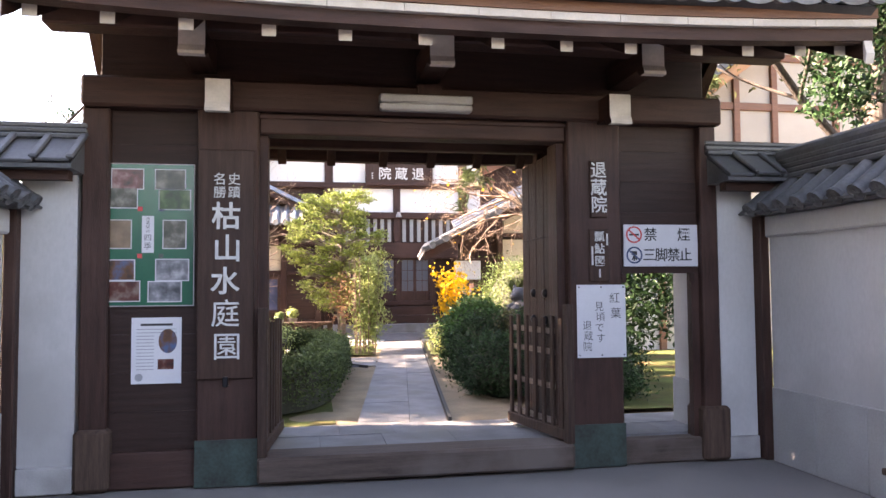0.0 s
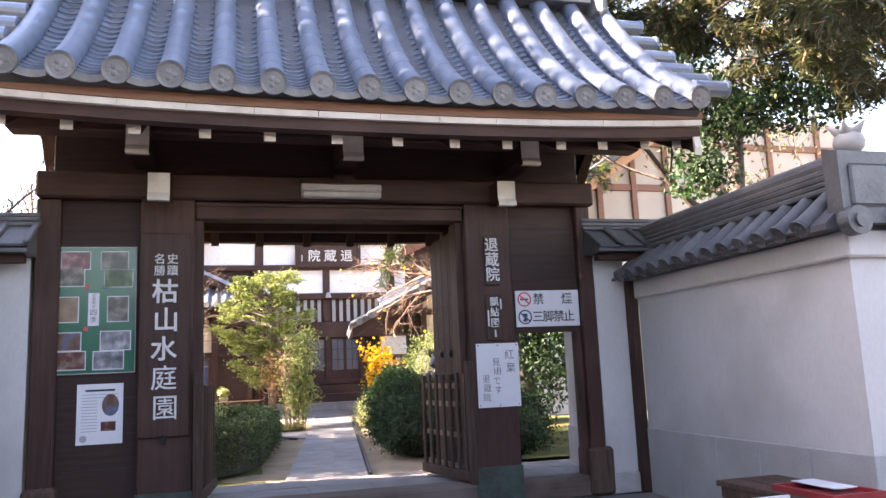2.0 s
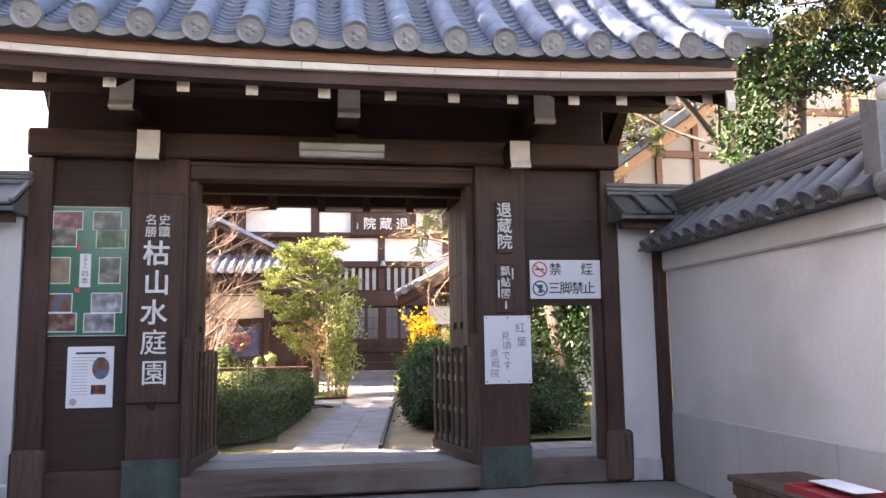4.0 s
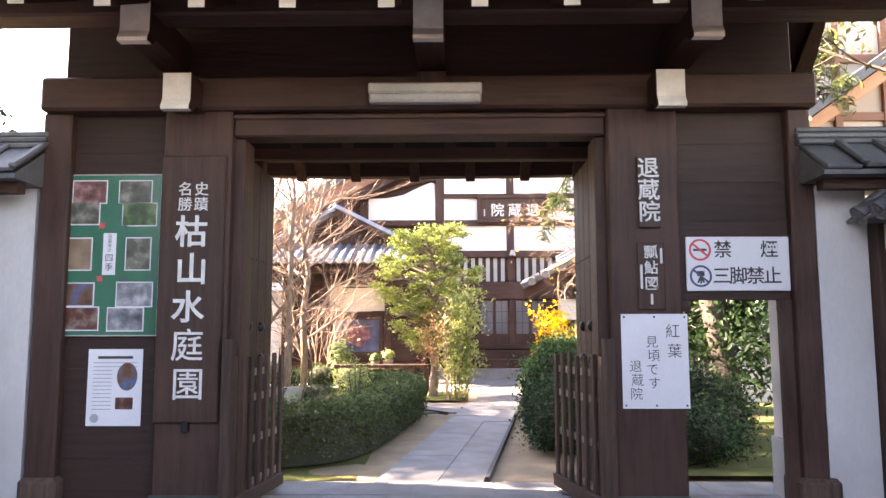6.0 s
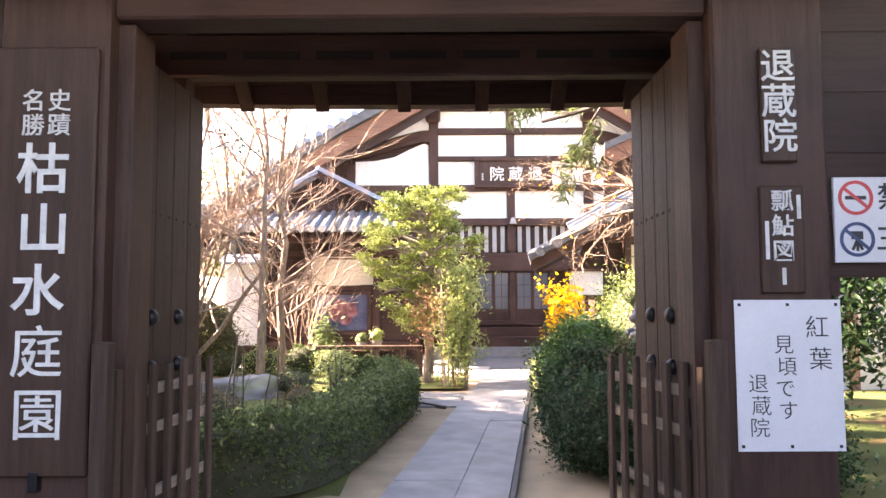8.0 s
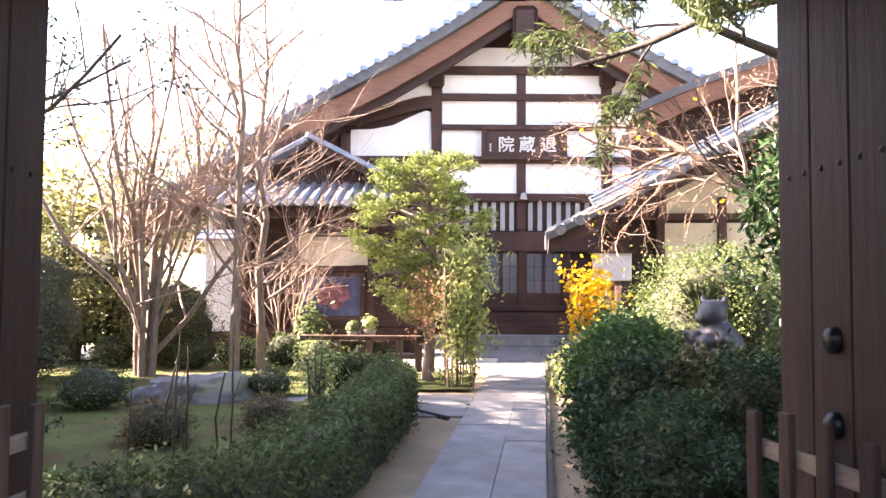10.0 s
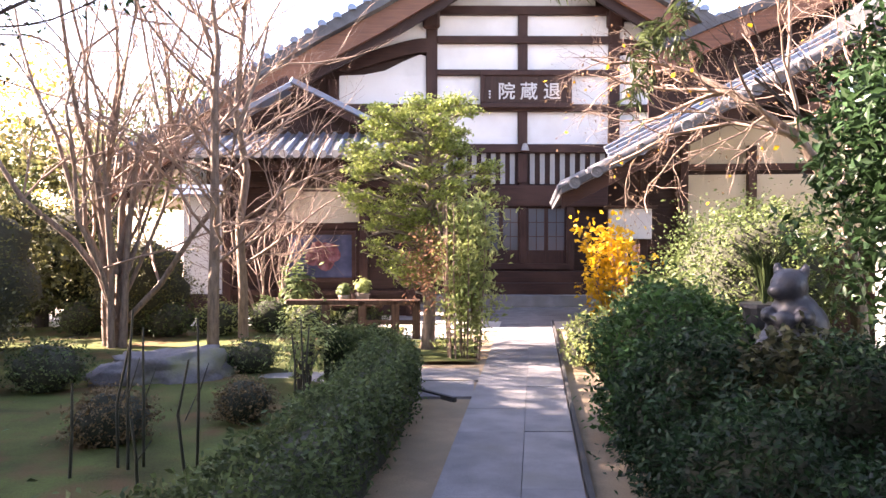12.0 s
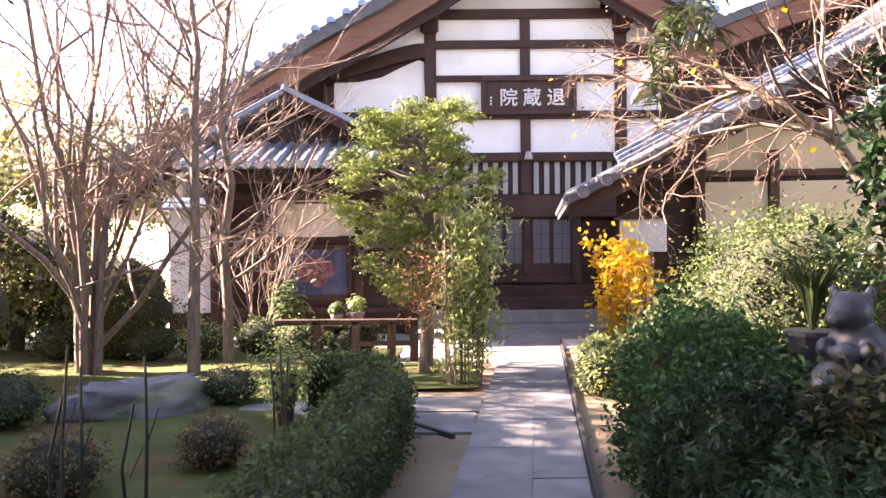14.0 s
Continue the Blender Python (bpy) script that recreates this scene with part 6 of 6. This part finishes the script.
for z, wx, wy, wz, L in ((4.8, -1, -0.25, 0.05, 3.6), (5.2, -1, 0.1, 0.05, 3.4), (5.6, -1, -0.1, 0.1, 4.2), (6.0, -0.8, 0.6, 0.1, 2.6), (5.0, 0.5, -0.8, 0.1, 2.4), (4.4, -0.9, -0.6, 0.0, 2.6)):
    grow(g, (-0.75, 0.1, z), (wx, wy, wz), L, 0.06, 2, 0.5, 6, 0.0, 0.1, out, tips, 0.42, 0.5, 0.2)
tubes("limb", out, bark_dark, on, 5)
needles(on, np.array(tips), 40, 0.16, leaf_needle_dark, 84)
tw = np.array(tips)
leaves("dry_needles", tw[g.integers(0, len(tw), 2500)] + g.normal(size=(2500, 3)) * 0.05, 0.13, leaf_brown, on, 0.06, 0.1, 85, kind="stuff")

# dark bough that reaches in from the left over the moss
g = np.random.default_rng(88)
lb = thing("garden_or_shade_tree", (-5.1, 4.9, G), "slim dark tree with a long bough over the moss", "tree")
tubes("trunk", [(np.array([[0, 0, -0.1], [0.1, 0, 1.2], [0.3, 0, 2.3], [0.6, 0, 3.4]]), [0.09, 0.08, 0.06, 0.04])], bark_dark, lb, 9)
out, tips = [], []
for wx, wy, wz, L, z in ((1, 0.0, 0.28, 2.6, 2.3), (1, 0.3, 0.5, 2.2, 2.6), (0.8, -0.4, 0.6, 1.8, 3.0)):
    grow(g, (0.4, 0, z), (wx, wy, wz), L, 0.028, 2, 0.5, 5, 0.05, 0.12, out, tips, 0.42, 0.5, 0.3)
tubes("limb", out, bark_dark, lb, 5)
T = np.array(tips)
leaves("crown", T[g.integers(0, len(T), 900)] + g.normal(size=(900, 3)) * 0.03, 0.05, leaf_dark, lb, 0.4, 0.2, 89, kind="stuff")

# woods beyond the garden; the tall crowns are unseen, added to cast shade
g = np.random.default_rng(91)
for k, (x, y, z, r, h, ma) in enumerate(((-9.5, 14, 2.6, 2.0, 2.6, leaf_olive), (-8.3, 19, 3.2, 2.2, 3.0, leaf_light), (-12.8, 21, 4.4, 2.8, 3.0, leaf_autumn), (-6.8, 12.6, 1.6, 1.2, 1.5, leaf_olive), (-14, 13, 3.4, 2.8, 3.2, leaf_dark), (11.5, 20, 4.0, 2.8, 3.6, leaf_dark), (-8.5, 8.5, 2.2, 1.6, 2.2, leaf_dark), (-10.1, 6.4, 5.9, 1.9, 4.0, leaf_dark), (-10.3, 8.0, 5.9, 1.8, 4.0, leaf_camellia), (-10.4, 4.6, 5.9, 2.0, 4.0, leaf_dark), (-7.4, -10.2, 5.4, 1.8, 4.0, leaf_dark), (-7.8, -7.4, 5.6, 1.9, 4.0, leaf_dark), (-7.6, -4.6, 5.6, 1.9, 4.0, leaf_dark), (-8.1, -1.3, 7.6, 1.8, 4.2, leaf_dark), (-8.2, 0.7, 7.2, 1.9, 4.4, leaf_dark))):
    t = thing("garden_or_shade_tree", (x, y, G), "leafy background tree, the tall ones unseen and added for shade", "tree", "background trees")
    tubes("trunk", [(np.array([[0, 0, -0.1], [0.1, 0, z * 0.6], [0, 0, z]]), [0.14, 0.1, 0.05])], bark_dark, t, 8)
    cl = [blob(g, (g.normal() * r * 0.45, g.normal() * r * 0.45, z - G + g.normal() * h * 0.4), (r * 0.5, r * 0.5, h * 0.28), 420, 0.3, 0.4) for _ in range(12 if z < 5 else 42)]
    leaves("crown", np.concatenate(cl), 0.16, ma, t, 0.5, 0.3, 92 + k, kind="stuff")

# ---- rock, stakes, stone figure, pots ----
rk = bmesh.new()
bmesh.ops.create_icosphere(rk, subdivisions=4, radius=1)
for v in rk.verts:
    d = v.co.copy()
    k = 1 + 0.34 * noise.noise(d * 1.6 + Vector((5, 0, 0))) + 0.22 * noise.noise(d * 3.7) + 0.12 * noise.noise(d * 8) + 0.07 * noise.noise(d * 17)
    v.co = Vector((d.x * 0.68 * k, d.y * 0.4 * k, max(-0.1, min(d.z * 0.3, 0.19 + 0.05 * d.x) * k)))
rock_mat = material("garden_rock", (0.19, 0.185, 0.195), 0.9, (0.09, 0.088, 0.095), 4, bump=0.6, fine=40, stain=(0.13, 0.14, 0.07), stain_scale=2)
ro = tagged(part("garden_rock", rk, rock_mat, smooth=True), "long low grey rock lying on the moss", "rock")
ro.matrix_world = pose(-2.95, 7.9, G + 0.08, 0, 0, 20)
g = np.random.default_rng(95)
for k, (x, y, h) in enumerate(((-2.12, 4.64, 0.85), (-2.04, 4.6, 1.05), (-1.97, 4.68, 0.92), (-1.67, 4.6, 0.72), (-1.62, 4.68, 0.98), (-2.34, 4.44, 0.6), (-1.2, 6.6, 0.7), (-1.8, 4.16, 0.45), (-1.4, 6.9, 0.6), (-1.3, 6.85, 0.75))):
    sk = thing("bamboo_stake", (x, y, G), "thin dark stake standing in the moss", "stake", "stakes in the moss")
    tubes("cane", [(np.array([[0, 0, -0.05], [0.02 * g.normal(), 0.02 * g.normal(), h * 0.5], [0.04 * g.normal(), 0.03 * g.normal(), h]]), [0.011, 0.01, 0.007])], bamboo_black, sk, 6)
    tubes("twig", [(np.array([[0.0, 0, h * 0.45], [0.08, 0, h * 0.7]]), [0.005, 0.003])], bamboo_black, sk, 4)
stone_dark = material("dark_stone_figure", (0.042, 0.044, 0.058), 0.45, (0.015, 0.016, 0.022), 8, bump=0.25, fine=70)
fb = bmesh.new()
for c, r in (((0.02, 0.02, 0.15), (0.2, 0.16, 0.17)), ((0.01, 0.0, 0.25), (0.15, 0.13, 0.1)), ((0, -0.02, 0.07), (0.23, 0.18, 0.09)), ((-0.02, -0.03, 0.385), (0.12, 0.115, 0.105)), ((-0.07, -0.12, 0.36), (0.065, 0.06, 0.045)), ((-0.1, 0.0, 0.48), (0.032, 0.022, 0.045)), ((0.075, 0.0, 0.475), (0.032, 0.022, 0.045)), ((0.1, -0.12, 0.22), (0.055, 0.09, 0.05)), ((-0.13, -0.1, 0.22), (0.05, 0.09, 0.05)), ((-0.02, -0.17, 0.2), (0.075, 0.06, 0.055)), ((-0.12, -0.15, 0.05), (0.08, 0.08, 0.05)), ((0.12, -0.15, 0.05), (0.08, 0.08, 0.05)), ((-0.02, 0.0, 0.28), (0.1, 0.095, 0.07))):
    bmesh.ops.create_icosphere(fb, subdivisions=3, radius=1, matrix=Matrix.Translation(c) @ Matrix.Diagonal((*r, 1)))
me = bm_mesh("seated_figure", fb)
tmp = new("tmp", me)
md = tmp.modifiers.new("join", "REMESH")
md.mode, md.voxel_size = "VOXEL", 0.014
sm = tmp.modifiers.new("soft", "SMOOTH")
sm.iterations, sm.factor = 5, 0.5
me2 = bpy.data.meshes.new_from_object(tmp.evaluated_get(bpy.context.evaluated_depsgraph_get()))
bpy.data.objects.remove(tmp)
fg_ = tagged(part("stone_figure", me2, stone_dark, smooth=True), "dark stone figure of a seated round-bellied animal", "statue")
fg_.matrix_world = pose(2.12, 4.3, 1.01, 0, 0, -38) @ Matrix.Diagonal((0.92, 0.92, 1.06, 1))
bm = bmesh.new()
box(bm, -0.2, 0.2, -0.2, 0.2, 0, 0.83, bevel=0.05)
pd = tagged(part("stone_plinth", bm, rock_mat), "rough stone plinth under the seated figure", "plinth")
pd.location = (2.12, 4.3, G - 0.01)
pot_dark = material("dark_glazed_pot", (0.04, 0.04, 0.05), 0.35, (0.025, 0.025, 0.03), 6, bump=0.1)


def potted(x, y, z, r, h, mat, leafm, lab, n, size, tall, seed):
    t = thing("potted_plant", (x, y, z), lab, "potted plant")
    bm = bmesh.new()
    cyl(bm, r * 0.75, h, 18, Matrix.Translation((0, 0, h / 2)), r)
    cyl(bm, r * 1.08, 0.03, 18, Matrix.Translation((0, 0, h - 0.01)))
    part("pot", bm, mat, t)
    g = np.random.default_rng(seed)
    if tall:
        bl = []
        for k in range(n):
            a, q = g.uniform(0, 6.28), g.uniform(0.2, 0.5) * tall
            bl.append((np.array([[0, 0, h - 0.02], [0.35 * q * math.cos(a), 0.35 * q * math.sin(a), h + 0.6 * tall], [q * math.cos(a), q * math.sin(a), h + tall * g.uniform(0.75, 1.05)]]), [0.008, 0.007, 0.002]))
        tubes("grass_tuft", bl, leafm, t, 3)["kind"] = "stuff"
    else:
        leaves("foliage", blob(g, (0, 0, h + r), (r * 1.3, r * 1.3, r * 1.2), n, 0.1), size, leafm, t, 0.5, 0.3, seed, kind="stuff")
    return t


po_ = thing("pot_stand", (2.24, 5.0, G), "dark stand under a planted pot", "stand")
part("block", boxed(-0.16, 0.16, -0.16, 0.16, -0.01, 0.72, bevel=0.02), rock_mat, po_)
potted(2.24, 5.0, G + 0.71, 0.15, 0.34, pot_dark, leaf_hedge, "dark pot with long grassy leaves behind the figure", 120, 0.1, 0.42, 101)
for k, (x, y, z, r) in enumerate(POTS):
    potted(x, y, z, r, r * 1.5, clay, (leaf_light, leaf_bamboo)[k], "small clay pot with leafy plant on the shelf", 260, 0.07, 0, 110 + k)

# ---- house behind the boundary wall, with new cypress timbers ----
hs = thing("timber_house", (9.5, 9.2, 0), "house with white plaster, brown posts and a cypress gable edge", "building")


def spart(name, bm, mat, label=""):
    ob = part(name, bm, mat, hs, label)
    ob.matrix_local = Matrix.Translation(hs.location).inverted()
    return ob


spart("wall", boxed(6.35, 15, 8.6, 8.8, 0, 7.2), house_plaster)
spart("wall_end", boxed(5.2, 6.348, 8.6, 8.8, 0, 2.7), wall_plaster)
for x in (6.4, 7.3, 8.2, 9.1, 10.6, 12.1, 13.6):
    spart("post", boxed(x - 0.07, x + 0.07, 8.52, 8.62, 0, 7.4, bevel=0.008), brown_wood)
for z in (2.6, 4.2, 5.3, 6.4):
    spart("rail", boxed(6.35, 15, 8.54, 8.61, z, z + 0.16, bevel=0.008), brown_wood)
L, ang = 9.0, 35
for nm, y0, y1, z0, z1, ma in (("bargeboard", 7.9, 8.0, -0.22, 0.0, orange_wood), ("soffit", 8.0, 9.0, -0.06, 0.0, orange_wood), ("roof", 7.8, 13.5, 0.02, 0.2, tile_mat)):
    o = spart(nm, boxed(0, L, y0, y1, z0, z1, bevel=0.006), ma)
    o.matrix_local = Matrix.Translation(hs.location).inverted() @ pose(5.6, 0, 4.55, 0, -ang, 0)
for i in range(20):
    o = spart("batten", boxed(0.2 + i * 0.44, 0.26 + i * 0.44, 8.0, 8.9, -0.12, -0.06), orange_wood)
    o.matrix_local = Matrix.Translation(hs.location).inverted() @ pose(5.6, 0, 4.55, 0, -ang, 0)

# ---- bench by the wall, with a tray and a red sign ----
bn = thing("street_bench", (2.8, -2.95, -0.03), "grey wooden bench standing along the white wall", "bench")
for i in range(3):
    part("seat_plank", boxed(-0.27 + i * 0.18, -0.095 + i * 0.18, -0.8, 0.8, 0.4, 0.44, bevel=0.006), wood_grey, bn)
for x in (-0.22, 0.2):
    for y in (-0.7, 0.7):
        part("leg", boxed(x - 0.03, x + 0.03, y - 0.03, y + 0.03, 0, 0.4), wood_grey, bn)
part("apron", boxed(-0.26, -0.23, -0.75, 0.75, 0.32, 0.4), wood_grey, bn)
red_lacquer = material("red_lacquer", (0.3, 0.03, 0.035), 0.3, (0.24, 0.025, 0.03), 5, bump=0.02)
ty = thing("red_tray", (2.78, -3.0, 0.41), "red lacquer tray lying on the bench", "tray")
part("base", boxed(-0.2, 0.2, -0.28, 0.28, 0.0, 0.012), red_lacquer, ty)
for a, b_, c, d in ((-0.2, 0.2, -0.28, -0.265), (-0.2, 0.2, 0.265, 0.28), (-0.2, -0.185, -0.265, 0.265), (0.185, 0.2, -0.265, 0.265)):
    part("rim", boxed(a, b_, c, d, 0.012, 0.04), red_lacquer, ty)
pc = thing("paper_slip", (2.84, -2.9, 0.451), "white card lying across the red tray", "card")
part("card", boxed(-0.09, 0.09, -0.2, 0.2, 0.0, 0.006), paper_white, pc)
rs = thing("red_sign", (1.98, -3.3, -0.012), "red sign with a white border standing by the bench", "sign")
part("panel", boxed(-0.27, 0.27, -0.01, 0.01, 0.08, 0.5), sign_white, rs)
part("red_field", boxed(-0.24, 0.24, -0.014, -0.0105, 0.11, 0.47), red_sign, rs)
for x in (-0.24, 0.24):
    part("leg", boxed(x - 0.012, x + 0.012, -0.01, 0.01, 0.0, 0.08), iron, rs)
